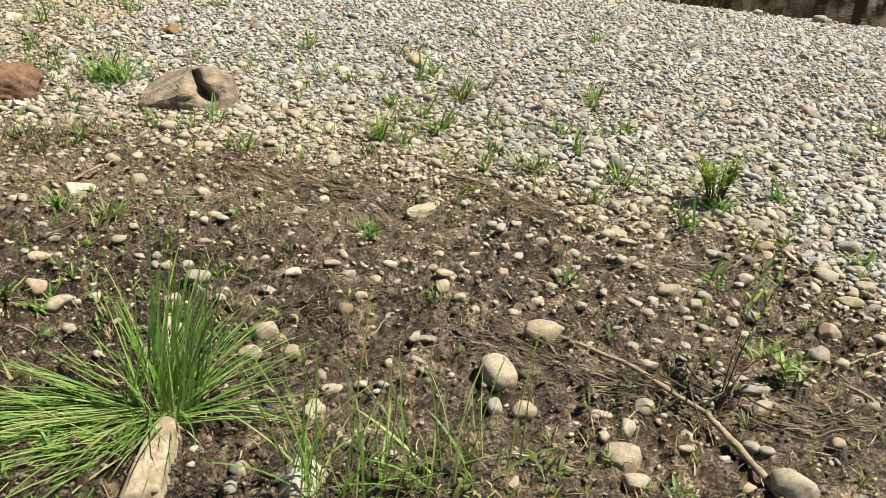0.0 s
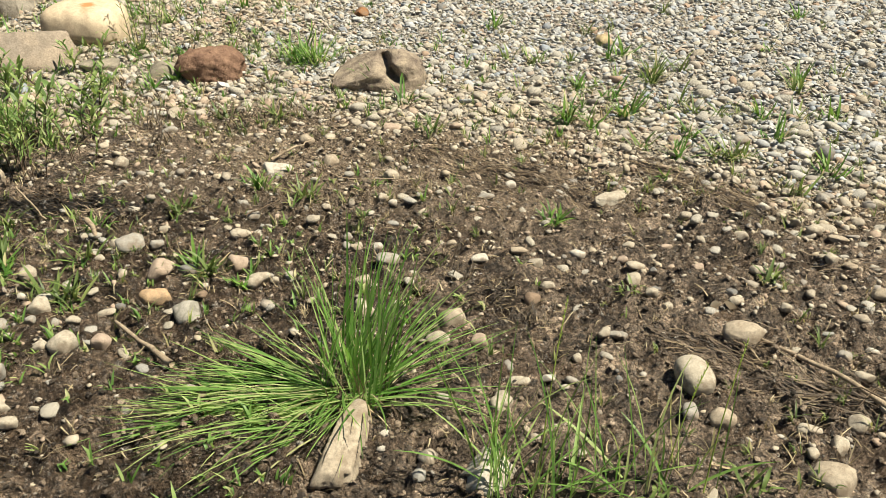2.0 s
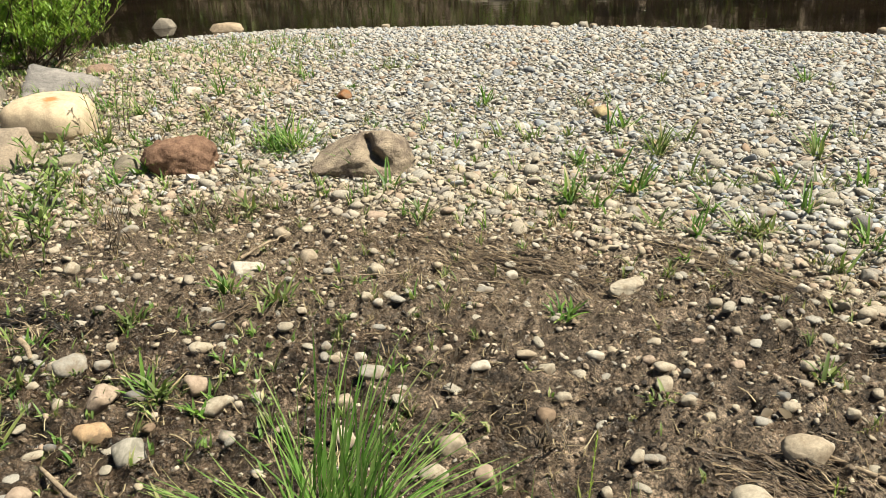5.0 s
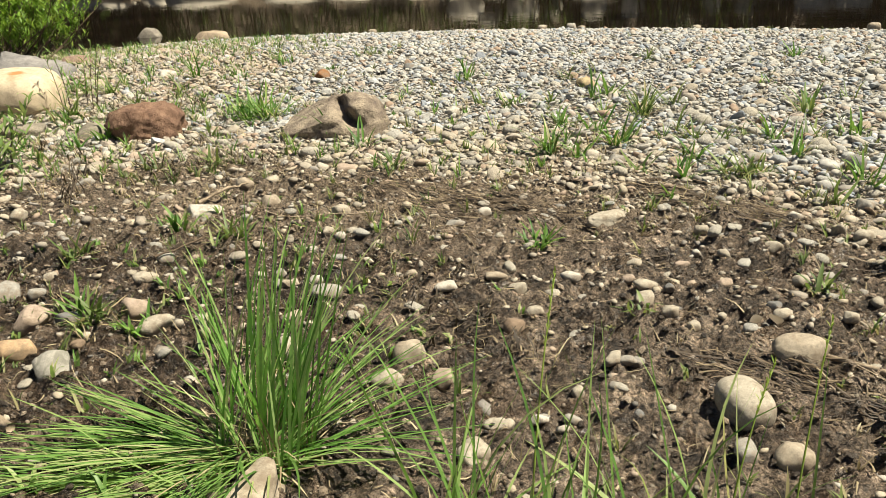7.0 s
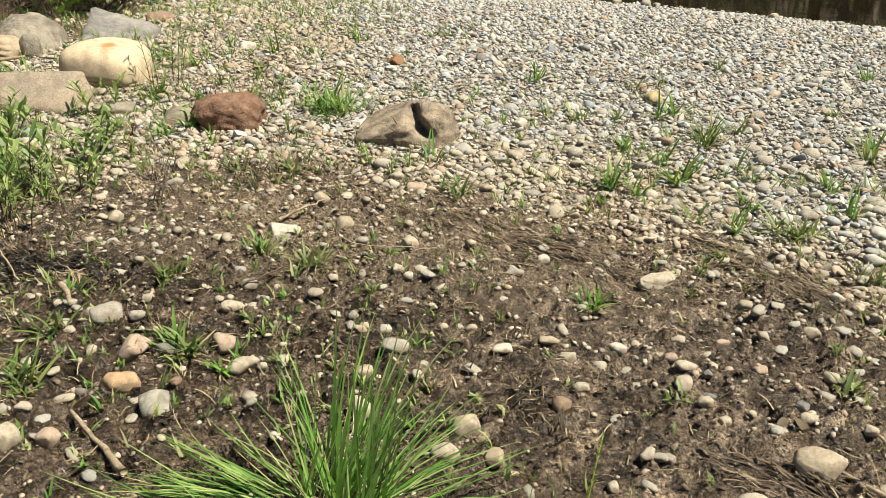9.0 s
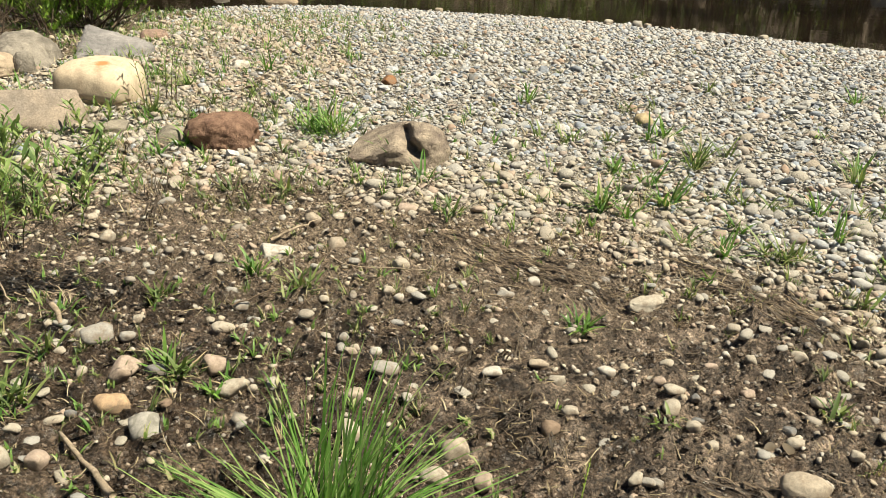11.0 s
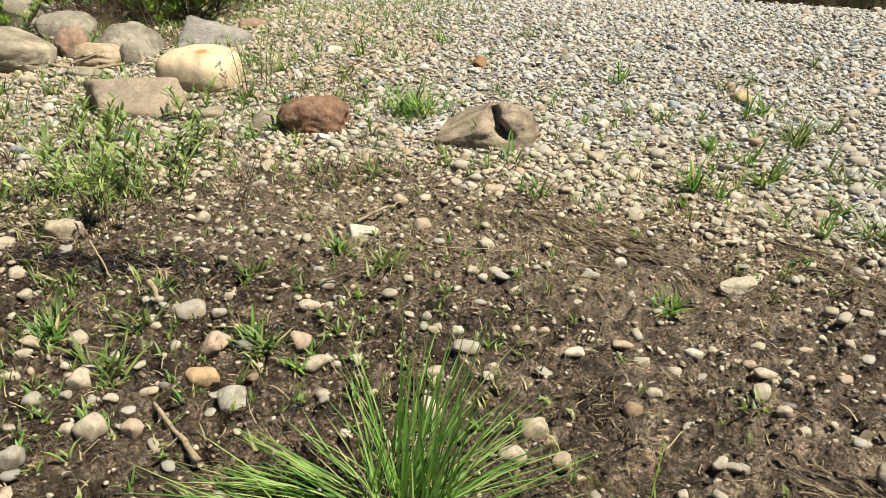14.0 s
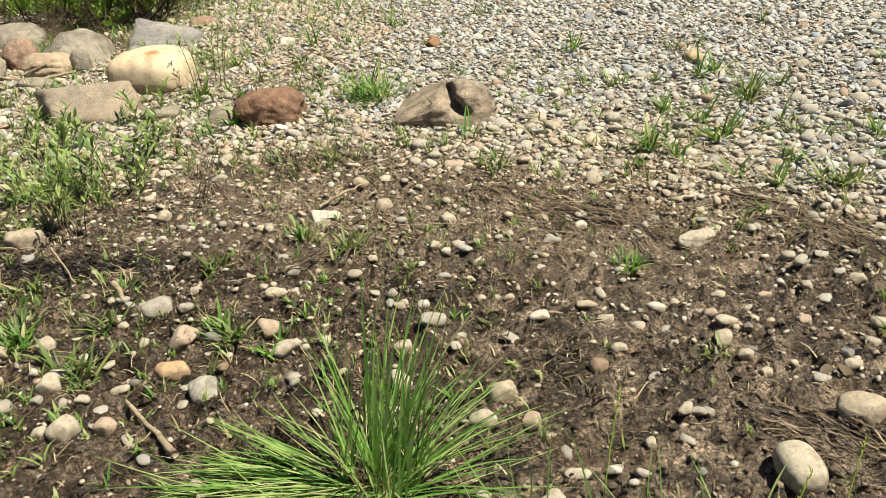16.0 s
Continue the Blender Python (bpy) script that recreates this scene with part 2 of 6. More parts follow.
M_BUSH = leaf_material("bush_leaf", [(0.0, (0.10, 0.20, 0.025)), (0.6, (0.20, 0.34, 0.045)), (1.0, (0.33, 0.44, 0.085))])
M_HERB = leaf_material("herb_leaf", [(0.0, (0.14, 0.23, 0.035)), (1.0, (0.34, 0.43, 0.09))])
M_FAR = leaf_material("far_leaf", [(0.0, (0.025, 0.045, 0.013)), (0.7, (0.06, 0.10, 0.025)), (1.0, (0.14, 0.19, 0.05))], 0.6, 0.25)
M_STRAW = leaf_material("dead_grass", [(0.0, (0.032, 0.023, 0.015)), (0.5, (0.075, 0.055, 0.034)), (0.85, (0.15, 0.115, 0.07)), (1.0, (0.36, 0.29, 0.18))], 0.7, 0.1)
M_MAT = leaf_material("sodden_grass", [(0.0, (0.022, 0.015, 0.010)), (0.5, (0.085, 0.060, 0.038)), (0.85, (0.18, 0.132, 0.083)), (1.0, (0.33, 0.26, 0.165))], 0.6, 0.05)
M_ROT = leaf_material("rotted_leaf", [(0.0, (0.006, 0.005, 0.004)), (0.8, (0.016, 0.012, 0.009)), (1.0, (0.05, 0.038, 0.025))], 0.45, 0.02)
M_STRAWPALE = leaf_material("dry_straw", [(0.0, (0.16, 0.12, 0.07)), (0.6, (0.34, 0.27, 0.16)), (1.0, (0.50, 0.43, 0.28))], 0.6, 0.2)


def wood_material(name, light, dark):
    m, n, l, b = shade(name, 0.8, 0.25)
    co = n.new("ShaderNodeTexCoord").outputs["Object"]
    mp = n.new("ShaderNodeMapping")
    mp.inputs["Scale"].default_value = (1.0, 1.0, 1.0)
    l.new(co, mp.inputs[0])
    col = ramp_node(n, l, noise_node(n, l, mp.outputs[0], 60, 6, 0.7, 1.2), [(0.3, dark), (0.65, light)])
    l.new(col, b.inputs["Base Color"])
    bump_node(n, l, b, noise_node(n, l, mp.outputs[0], 180, 5), 0.5, 0.003)
    return m


M_WOOD = wood_material("weathered_driftwood", (0.37, 0.295, 0.21), (0.11, 0.08, 0.052))
M_BARK = wood_material("dark_twig", (0.12, 0.085, 0.055), (0.045, 0.032, 0.022))


def water_material():
    m, n, l, b = shade("brown_river_water", 0.012, 0.5)
    vec = n.new("ShaderNodeTexCoord").outputs["Object"]
    mp = n.new("ShaderNodeMapping")
    mp.inputs["Scale"].default_value = (1.0, 2.2, 1.0)
    l.new(vec, mp.inputs[0])
    b.inputs["IOR"].default_value = 1.33
    l.new(ramp_node(n, l, noise_node(n, l, vec, 0.9, 5), [(0.35, (0.006, 0.0045, 0.003)), (0.7, (0.016, 0.011, 0.007))]), b.inputs["Base Color"])
    one = bump_node(n, l, b, noise_node(n, l, mp.outputs[0], 1.6, 2), 0.05, 0.04)
    bump_node(n, l, b, noise_node(n, l, mp.outputs[0], 9, 3), 0.07, 0.006, one)
    return m


M_WATER = water_material()

# ---- building helpers ----
rng = np.random.default_rng(7)


def mesh_from(name, verts, tris, material, smooth=True, attr=None):
    """A mesh from arrays of corners and triangles."""
    me = bpy.data.meshes.new(name)
    verts, tris = np.asarray(verts, np.float32), np.asarray(tris, np.int32)
    me.vertices.add(len(verts))
    me.vertices.foreach_set("co", verts.ravel())
    me.loops.add(tris.size)
    me.loops.foreach_set("vertex_index", tris.ravel())
    me.polygons.add(len(tris))
    me.polygons.foreach_set("loop_start", np.arange(0, tris.size, 3, dtype=np.int32))
    me.polygons.foreach_set("loop_total", np.full(len(tris), 3, np.int32))
    me.polygons.foreach_set("use_smooth", np.full(len(tris), smooth))
    if attr is not None:
        a = me.attributes.new(attr[0], "FLOAT", "POINT")
        a.data.foreach_set("value", np.asarray(attr[1], np.float32))
    me.materials.append(material)
    me.update(calc_edges=True)
    return me


def sub(name, me, parent, label=""):
    ob = new(name, me)
    ob.parent = parent
    return tagged(ob, label) if label else ob


TABLE = np.random.default_rng(3).random((256, 256))


def field(x, y, scale, seed=0):
    """Smooth random values 0..1 over the plan."""
    x, y = np.asarray(x) * scale + 17.3 * seed + 1000, np.asarray(y) * scale + 9.1 * seed + 1000
    i, j = np.floor(x).astype(int), np.floor(y).astype(int)
    u, v = x - i, y - j
    u, v = u * u * (3 - 2 * u), v * v * (3 - 2 * v)
    g = lambda a, b: TABLE[a % 256, b % 256]
    return (g(i, j) * (1 - u) + g(i + 1, j) * u) * (1 - v) + (g(i, j + 1) * (1 - u) + g(i + 1, j + 1) * u) * v


def step(a, b, v):
    t = np.clip((np.asarray(v, float) - a) / (b - a), 0, 1)
    return t * t * (3 - 2 * t)


# ---- lie of the land ----
SHORE_X = [-40, -9, -5, -3.4, -2.6, -2.0, -1.3, 0.5, 1.6, 2.3, 3.2, 4.1, 5.1, 6, 8, 40]
SHORE_Y = [6.5, 8.4, 8.9, 9.0, 9.55, 9.75, 9.85, 9.65, 9.35, 9.1, 8.7, 8.25, 7.65, 7.2, 6.2, -14]
WATER_Z = -0.2
MUD_X = [-9, -3.5, -2.2, -1.4, -1.0, 0.0, 0.5, 1.15, 1.6, 1.85, 2.1, 9]
MUD_Y = [3.0, 3.05, 3.20, 3.40, 3.50, 3.52, 3.40, 2.82, 2.44, 1.96, 1.3, -6]


def shore(x, y):
    return np.interp(x, SHORE_X, SHORE_Y) - y


def bare(x, y):
    """1 where the soil is open mud, 0 where stones cover it."""
    d = y - np.interp(x, MUD_X, MUD_Y) + 0.6 * (field(x, y, 2.1, 5) - 0.5) + 0.3 * (field(x, y, 6.3, 12) - 0.5)
    return 1 - step(-0.35, 0.8, d)


def shrub_shade(x, y):
    """Shade round the feet of the shrubs, painted as dark soil."""
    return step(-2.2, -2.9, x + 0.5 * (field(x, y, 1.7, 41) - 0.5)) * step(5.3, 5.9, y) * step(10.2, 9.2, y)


def damp(x, y):
    """Seeping water keeps this side of the mud wet."""
    return step(0.35, -0.35, x + 0.7 * (field(x, y, 1.9, 51) - 0.5)) * step(3.2, 2.5, y + 0.5 * (field(x, y, 2.7, 52) - 0.5))


def across(x, y):
    """How far a place lies beyond the foot of the opposite bank."""
    return np.asarray(y, float) - (17.15 - 0.245 * np.asarray(x, float))


def land(x, y):
    near = np.interp(shore(x, y), [-4, -1.5, 0, 1.0, 2.3, 3.3, 4.3, 5.6, 8], [-0.6, -0.42, -0.2, -0.1, 0.0, 0.05, 0.05, 0.005, 0])
    # Unseen hill behind the far bank, added to keep sky out of the water.
    far = np.interp(across(x, y), [-4, -1.2, 0.0, 0.7, 2.0, 7, 17, 60, 400], [-0.6, -0.48, -0.27, -0.05, 0.45, 4.5, 13, 34, 40])
    return np.maximum(near, far)


def lumps(x, y):
    w = bare(x, y)
    clods = 0.024 * (field(x, y, 5, 1) - 0.5) + 0.022 * (field(x, y, 13, 2) - 0.5) - 0.030 * np.abs(field(x, y, 24, 3) - 0.5)
    crumbs = 0.034 * (field(x, y, 38, 6) - 0.5) + 0.022 * (field(x, y, 78, 7) - 0.5)
    return w * (clods + crumbs * (0.4 + 1.2 * field(x, y, 2.3, 9))) + 0.006 * (field(x, y, 30, 4) - 0.5)


def ground_z(x, y):
    return land(x, y) + lumps(x, y)


def spaced(fine, lo, hi, outer, growth=1.28):
    """Even steps inside lo..hi that widen towards the horizon."""
    a = list(np.arange(lo, hi, fine))
    s, p = fine, a[-1]
    while p < outer:
        s *= growth
        p += s
        a.append(p)
    s, p = fine, lo
    while p > -outer:
        s *= growth
        p -= s
        a.insert(0, p)
    return np.array(a)


def build_ground():
    gx, gy = spaced(0.0125, -1.9, 1.9, 420, 1.18), spaced(0.0125, 1.15, 3.7, 420, 1.16)
    X, Y = np.meshgrid(gx, gy)
    x, y = X.ravel(), Y.ravel()
    verts = np.stack([x, y, ground_z(x, y)], 1)
    a = (np.arange(len(gy) - 1)[:, None] * len(gx) + np.arange(len(gx) - 1)).ravel()
    q = np.stack([a, a + 1, a + len(gx) + 1, a + len(gx)], 1)
    tris = np.concatenate([q[:, :3], q[:, [0, 2, 3]]])
    drying = 1 - 0.42 * step(2.45, 3.2, y + 0.5 * (field(x, y, 2.6, 44) - 0.5)) * step(-1.3, -0.6, x)
    # Shade under the shrubs is painted here too, as full mud colour.
    wet = np.maximum(np.maximum(bare(x, y) * drying, shrub_shade(x, y)), np.maximum(0.55 * step(0.6, 0.0, shore(x, y)), 0.5 * step(-1, 0, across(x, y)) + 0.5 * step(3, 7, across(x, y))))
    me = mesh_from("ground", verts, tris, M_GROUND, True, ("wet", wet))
    me.attributes.new("damp", "FLOAT", "POINT").data.foreach_set("value", damp(x, y).astype(np.float32))
    ob = new("ground", me)
    tagged(ob, "dark wet mud passing into sandy gravel river bank", "ground", kind="structure")


build_ground()


def build_water():
    gx = spaced(2.0, -20, 20, 400)
    verts, tris = [], []
    for x in gx:
        s = float(np.interp(x, SHORE_X, SHORE_Y))
        verts += [(x, s - 0.25, WATER_Z), (x, s + 14.0, WATER_Z)]
    for k in range(len(gx) - 1):
        a = 2 * k
        tris += [(a, a + 2, a + 3), (a, a + 3, a + 1)]
    tagged(new("water", mesh_from("water", verts, tris, M_WATER)), "calm dark brown river water with faint ripples", "river", kind="structure")


build_water()

# ---- stones ----


def ball(level):
    bm = bmesh.new()
    bmesh.ops.create_icosphere(bm, subdivisions=max(level, 1), radius=1.0)
    v = np.array([p.co[:] for p in bm.verts])
    t = np.array([[p.index for p in f.verts] for f in bm.faces])
    bm.free()
    return v, t


def ico():
    """A rough lump of 20 triangles."""
    g = (1 + 5 ** 0.5) / 2
    v = [Vector(p).normalized()[:] for p in ((-1, g, 0), (1, g, 0), (-1, -g, 0), (1, -g, 0), (0, -1, g), (0, 1, g), (0, -1, -g), (0, 1, -g), (g, 0, -1), (g, 0, 1), (-g, 0, -1), (-g, 0, 1))]
    t = ((0, 11, 5), (0, 5, 1), (0, 1, 7), (0, 7, 10), (0, 10, 11), (1, 5, 9), (5, 11, 4), (11, 10, 2), (10, 7, 6), (7, 1, 8),
         (3, 9, 4), (3, 4, 2), (3, 2, 6), (3, 6, 8), (3, 8, 9), (4, 9, 5), (2, 4, 11), (6, 2, 10), (8, 6, 7), (9, 8, 1))
    return np.array(v), np.array(t)


def octa():
    """A ball of 32 triangles."""
    v = [(1, 0, 0), (-1, 0, 0), (0, 1, 0), (0, -1, 0), (0, 0, 1), (0, 0, -1)]
    t, mid, out = [(0, 2, 4), (2, 1, 4), (1, 3, 4), (3, 0, 4), (2, 0, 5), (1, 2, 5), (3, 1, 5), (0, 3, 5)], {}, []

    def m(a, b):
        k = (min(a, b), max(a, b))
        if k not in mid:
            mid[k] = len(v)
            p = Vector(v[a]) + Vector(v[b])
            v.append(tuple(p.normalized()))
        return mid[k]

    for a, b, c in t:
        d, e, f = m(a, b), m(b, c), m(c, a)
        out += [(a, d, f), (d, b, e), (f, e, c), (d, e, f)]
    return np.array(v), np.array(out)


BALLS = {k: ball(k) for k in (2, 3, 4, 5)}


def worn(v, seed, lumpy=0.12, facets=0, boxy=0.0, fine=0.0, cut=0.75):
    """A water-worn stone out of a ball: squarish, lumpy, with a few flattened sides."""
    r = np.random.default_rng(seed)
    p = v.copy()
    if boxy:
        p = p / (np.abs(p) ** (2 + 6 * boxy)).sum(1, keepdims=True) ** (1 / (2 + 6 * boxy)) * (1 - 0.12 * boxy)
    off = Vector(r.uniform(-50, 50, 3))
    d = np.array([noise.noise(Vector(q) * 1.1 + off) * lumpy + noise.noise(Vector(q) * 2.6 + off) * lumpy * 0.4
                  + (noise.fractal(Vector(q) * 5 + off, 0.9, 2.1, 4) * fine if fine else 0) for q in v])
    p = p * (1 + d)[:, None]
    for _ in range(facets):
        nrm = r.normal(size=3)
        nrm[2] *= 0.8
        nrm /= np.linalg.norm(nrm)
        over = np.maximum(p @ nrm - r.uniform(0.66, 0.9), 0)
        p = p - over[:, None] * nrm * cut
    return p


def turned(v, yaw, tx=0.0, ty=0.0):
    return v @ np.array(Euler((tx, ty, radians(yaw))).to_matrix()).T


COBBLE_LABELS = {"cream": "smooth cream river cobble", "white": "chalky white river stone", "grey": "smooth light grey river cobble",
                 "tan": "worn tan river cobble", "pink": "pinkish buff river cobble", "orange": "orange-buff weathered cobble", "brown": "brown river cobble",
                 "slate": "dark slate-grey river pebble", "veined": "grey cobble with dark veins", "yellow": "yellowish ochre cobble", "rust": "rust-brown rounded cobble"}
OCCUPIED = []
count = 0


def cobble(x, y, w, d, h, yaw, tone, rough=0):
    """One stone that stands h above the soil, w across and d deep."""
    global count
    count += 1
    v, t = BALLS[3]
    r = np.random.default_rng(count)
    p = worn(v, 100 + count, 0.24, 6 + 5 * rough, 0.12 * r.random() + 0.12 * rough, 0.025 + 0.02 * rough, 0.92 + 0.07 * rough)
    p[:, 1:] *= 1 + r.uniform(-0.20, 0.20) * p[:, :1]
    p[:, ::2] *= 1 + r.uniform(-0.16, 0.16) * p[:, 1:2]
    p /= np.ptp(p, axis=0) / 2
    p = p * (w / 2, d / 2, max(h * 0.8, 0.3 * min(w, d)))
    p = turned(p, yaw + r.normal(0, 8), *r.normal(0, 0.10, 2))
    p[:, 2] += h - p[:, 2].max()
    ob = new("cobble", mesh_from("cobble", p, t, M_TONE[tone]))
    ring = np.linspace(0, 6.28, 9)
    rim = ground_z(x + 0.45 * w * np.cos(ring), y + 0.45 * d * np.sin(ring))
    ob.location = (x, y, float(rim.mean() + 0.4 * rim.std()) + 0.002)
    where = "half sunk in dark mud" if float(bare(x, y)) > 0.5 else "lying among river gravel"
    tagged(ob, COBBLE_LABELS[tone] + " " + where, "stone", "cobbles on the bank")
    OCCUPIED.append((x, y, w / 2, d / 2, yaw))
    return ob


def boulder(name, x, y, size, yaw, seed, material, label, facets=4, boxy=0.3, lumpy=0.14, fine=0.03, tilt=(0, 0), sink=0.18, carve=None, level=5, z=None):
    v, t = BALLS[level]
    p = worn(v, seed, lumpy, facets, boxy, fine)
    p /= np.ptp(p, axis=0) / 2
    if carve:
        p = carve(p)
    p = p * (size[0] / 2, size[1] / 2, size[2] / 2 * (1 + sink))
    p = turned(p, yaw, *tilt)
    p[:, 2] += size[2] - p[:, 2].max()
    ob = new(name, mesh_from(name, p, t, material))
    ob.location = (x, y, (float(land(x, y)) if z is None else z))
    OCCUPIED.append((x, y, size[0] / 2 * 0.92, size[1] / 2 * 0.92, yaw))
    return tagged(ob, label, "boulder", "boulders on the bank")


def crag(name, x, y, yaw, bodies, material, label, sharp=12, seed=1, rough=0.03, rise=0.08):
    """A broken rock: the union of blunt-edged bodies, each bounded by planes (nx, ny, nz, distance)."""
    v, t = BALLS[5]
    reach = []
    for planes in bodies:
        q = np.array(planes)
        q[:, :3] /= np.linalg.norm(q[:, :3], axis=1, keepdims=True)
        reach.append((np.maximum(v @ q[:, :3].T / q[:, 3], 0) ** sharp).sum(1) ** (-1 / sharp))
    r = np.max(reach, axis=0)
    off = Vector((seed, 2.0 * seed, 7.0))
    r = r * (1 + np.array([noise.noise(Vector(q) * 2.2 + off) * 1.6 * rough + noise.fractal(Vector(q) * 6 + off, 0.8, 2.1, 5) * rough for q in v]))
    p = v * r[:, None]
    p[:, 2] += rise
    ob = new(name, mesh_from(name, p, t, material))
    ob.location = (x, y, float(land(x, y)))
    ob.rotation_euler = (0, 0, radians(yaw))
    OCCUPIED.append((x, y, 0.45 * np.ptp(p[:, 0]), 0.45 * np.ptp(p[:, 1]), yaw))
    return tagged(ob, label, "boulder", "boulders on the bank")


def taper(p):
    p = p.copy()
    p[:, 1:] *= np.interp(p[:, 0], [-1, -0.3, 0.5, 1.0], [1.0, 1.0, 0.62, 0.5])[:, None]
    p[:, 1] += 0.35 * p[:, 0] ** 2
    return p


def lobed(p):
    """A low rock with a groove that sets one front lobe apart, and a sag in its back."""
    p = p.copy()
    line = p[:, 0] + 0.62 - 0.5 * p[:, 1]
    p[:, 2] -= 0.11 * np.exp(-(line / 0.15) ** 2) * step(0.0, 0.6, p[:, 2]) * step(-0.4, 0.3, p[:, 1])
    p[:, 1] += 0.20 * step(0.0, -0.8, p[:, 2]) * step(0.2, -0.6, p[:, 1])
    p[:, 2] *= 1 - 0.10 * step(0.3, 1.0, p[:, 0])
    return p


def cloven(p):
    """A long rock that rises to one end, with a dark cleft under the top of that end."""
    p = p.copy()
    p[:, 2] *= np.interp(p[:, 0], [-1, -0.55, 0.0, 0.3, 0.8, 1], [0.45, 0.66, 0.98, 1.06, 1.06, 0.92])
    d = (p[:, 0] - 0.34) - 0.55 * (0.55 - p[:, 2])
    deep = np.exp(-(d / np.where(d > 0, 0.07, 0.18)) ** 2) * step(0.25, -0.25, p[:, 1]) * step(0.12, 0.5, p[:, 2]) * step(1.02, 0.84, p[:, 2])
    p[:, 1] += 0.55 * deep
    p[:, 2] -= 0.22 * deep
    return p


def loaf(p):
    """A rounded loaf whose top slopes to the front and whose underside tucks in."""
    p = p.copy()
    p[:, 2] += 0.16 * p[:, 1] * (p[:, 2] > -0.2) - 0.10 * p[:, 0] * step(-0.2, 0.6, p[:, 0])
    p[:, 1] += 0.22 * step(0.0, -0.8, p[:, 2]) * step(0.2, -0.6, p[:, 1])
    return p


def cracked(p):
    """A rounded rock split by two rough seams along its front."""
    p = p.copy()
    for h, w in ((0.25, 0.07), (-0.10, 0.05)):
        d = p[:, 2] - h - 0.12 * np.sin(3.0 * p[:, 0] + 5 * h)
        p[:, 1] += 0.07 * np.exp(-(d / w) ** 2) * step(0.1, -0.6, p[:, 1])
    return p


boulder("boulder", -1.115, 4.25, (0.345, 0.30, 0.150), 6, 11, M_RED, "rounded red-brown porous boulder on the gravel", 3, 0.22, 0.16, 0.07, carve=lobed, sink=0.7)
boulder("boulder", -0.275, 4.16, (0.47, 0.36, 0.172), 2, 23, M_NOTCH, "low grey-brown boulder split by a deep dark cleft", 4, 0.22, 0.10, 0.06, carve=cloven, sink=0.9)
boulder("boulder", -1.955, 4.87, (0.43, 0.36, 0.205), -10, 31, M_MARK, "smooth cream boulder with orange-red iron stains", 1, 0.30, 0.05, 0.006, carve=loaf, sink=0.35)
crag("boulder", -2.12, 4.42, 6, [[(0.06, -0.60, 0.80, 0.066), (-0.03, 0.25, 1, 0.084), (-0.82, -0.55, 0.02, 0.188), (-0.5, -0.55, 0.66, 0.152), (0.72, -0.45, 0.45, 0.180), (0.95, 0.2, 0.1, 0.25), (0.1, 1, 0.2, 0.10), (0.0, -1, 0.05, 0.155), (0, 0, -1, 0.12)]],
     M_BLOCK, "angular grey-tan block of rock among seedlings", 22, 41, 0.03, 0.070)
crag("boulder", -2.33, 5.86, -8, [[(-0.93, -0.35, 0.10, 0.185), (0.20, -0.34, 0.92, 0.036), (0.02, -0.9, 0.42, 0.15), (0.9, -0.2, 0.4, 0.19), (0, 1, 0.2, 0.20), (0, 0, -1, 0.12)]],
     M_SLATE, "flat blue-grey slab of rock behind the cream boulder", 20, 52, 0.05, 0.0)
crag("boulder", -2.76, 5.48, 10, [[(-0.02, -0.22, 1, 0.105), (-0.60, -0.25, 0.75, 0.10), (0.66, -0.25, 0.70, 0.155), (0.1, -0.9, 0.35, 0.19), (-1, 0, 0, 0.29), (1, -0.1, 0, 0.23), (0, 1, 0.2, 0.20), (0, 0, -1, 0.14)]],
     M_DOME, "domed grey weathered boulder", 6, 63, 0.06, 0.045)
boulder("boulder", -2.575, 5.27, (0.125, 0.12, 0.128), 30, 64, M_DOME, "small grey upright rock leaning on a boulder", 2, 0.1, 0.12, 0.03, sink=0.6)
boulder("boulder", -2.755, 5.22, (0.315, 0.25, 0.130), 0, 71, M_TAN, "tan rounded boulder with cracked face", 2, 0.1, 0.12, 0.04, sink=0.6, carve=cracked)
boulder("boulder", -3.03, 5.42, (0.21, 0.26, 0.185), 20, 82, M_PINK, "pinkish brown rounded boulder", 4, 0.05, 0.14, 0.03, sink=0.6)
boulder("boulder", -3.33, 5.06, (0.68, 0.46, 0.225), 6, 93, M_PALE, "long pale grey-tan boulder with an undercut face", 2, 0.28, 0.10, 0.03, carve=loaf, tilt=(-0.10, 0.0), sink=0.3)
boulder("boulder", -4.25, 6.62, (0.55, 0.45, 0.24), 0, 94, M_DOME, "mossy grey boulder among the shrubs", 3, 0.1, 0.15, 0.03, sink=0.6)
boulder("boulder", -2.92, 4.74, (0.085, 0.08, 0.055), 30, 115, M_TONE["cream"], "small rounded cream stone beside a boulder", 1, 0.1, 0.12, 0.02, level=3)
boulder("boulder", -3.50, 6.12, (0.46, 0.34, 0.165), 0, 95, M_DOME, "grey boulder in the shade of the shrub", 3, 0.1, 0.15, 0.03, sink=0.7)
boulder("boulder", -1.36, 4.26, (0.16, 0.17, 0.060), 10, 96, M_PALE, "small flat grey rock beside the red boulder", 6, 0.3, 0.12, 0.02, sink=0.6)
boulder("boulder", -1.70, 4.33, (0.20, 0.14, 0.05), 5, 97, M_PALE, "low pale flat stone", 4, 0.3, 0.1, 0.02, sink=0.6)
boulder("boulder", -2.70, 4.98, (0.22, 0.12, 0.045), 10, 98, M_PALE, "low cream flat stone", 4, 0.3, 0.1, 0.02, sink=0.6)
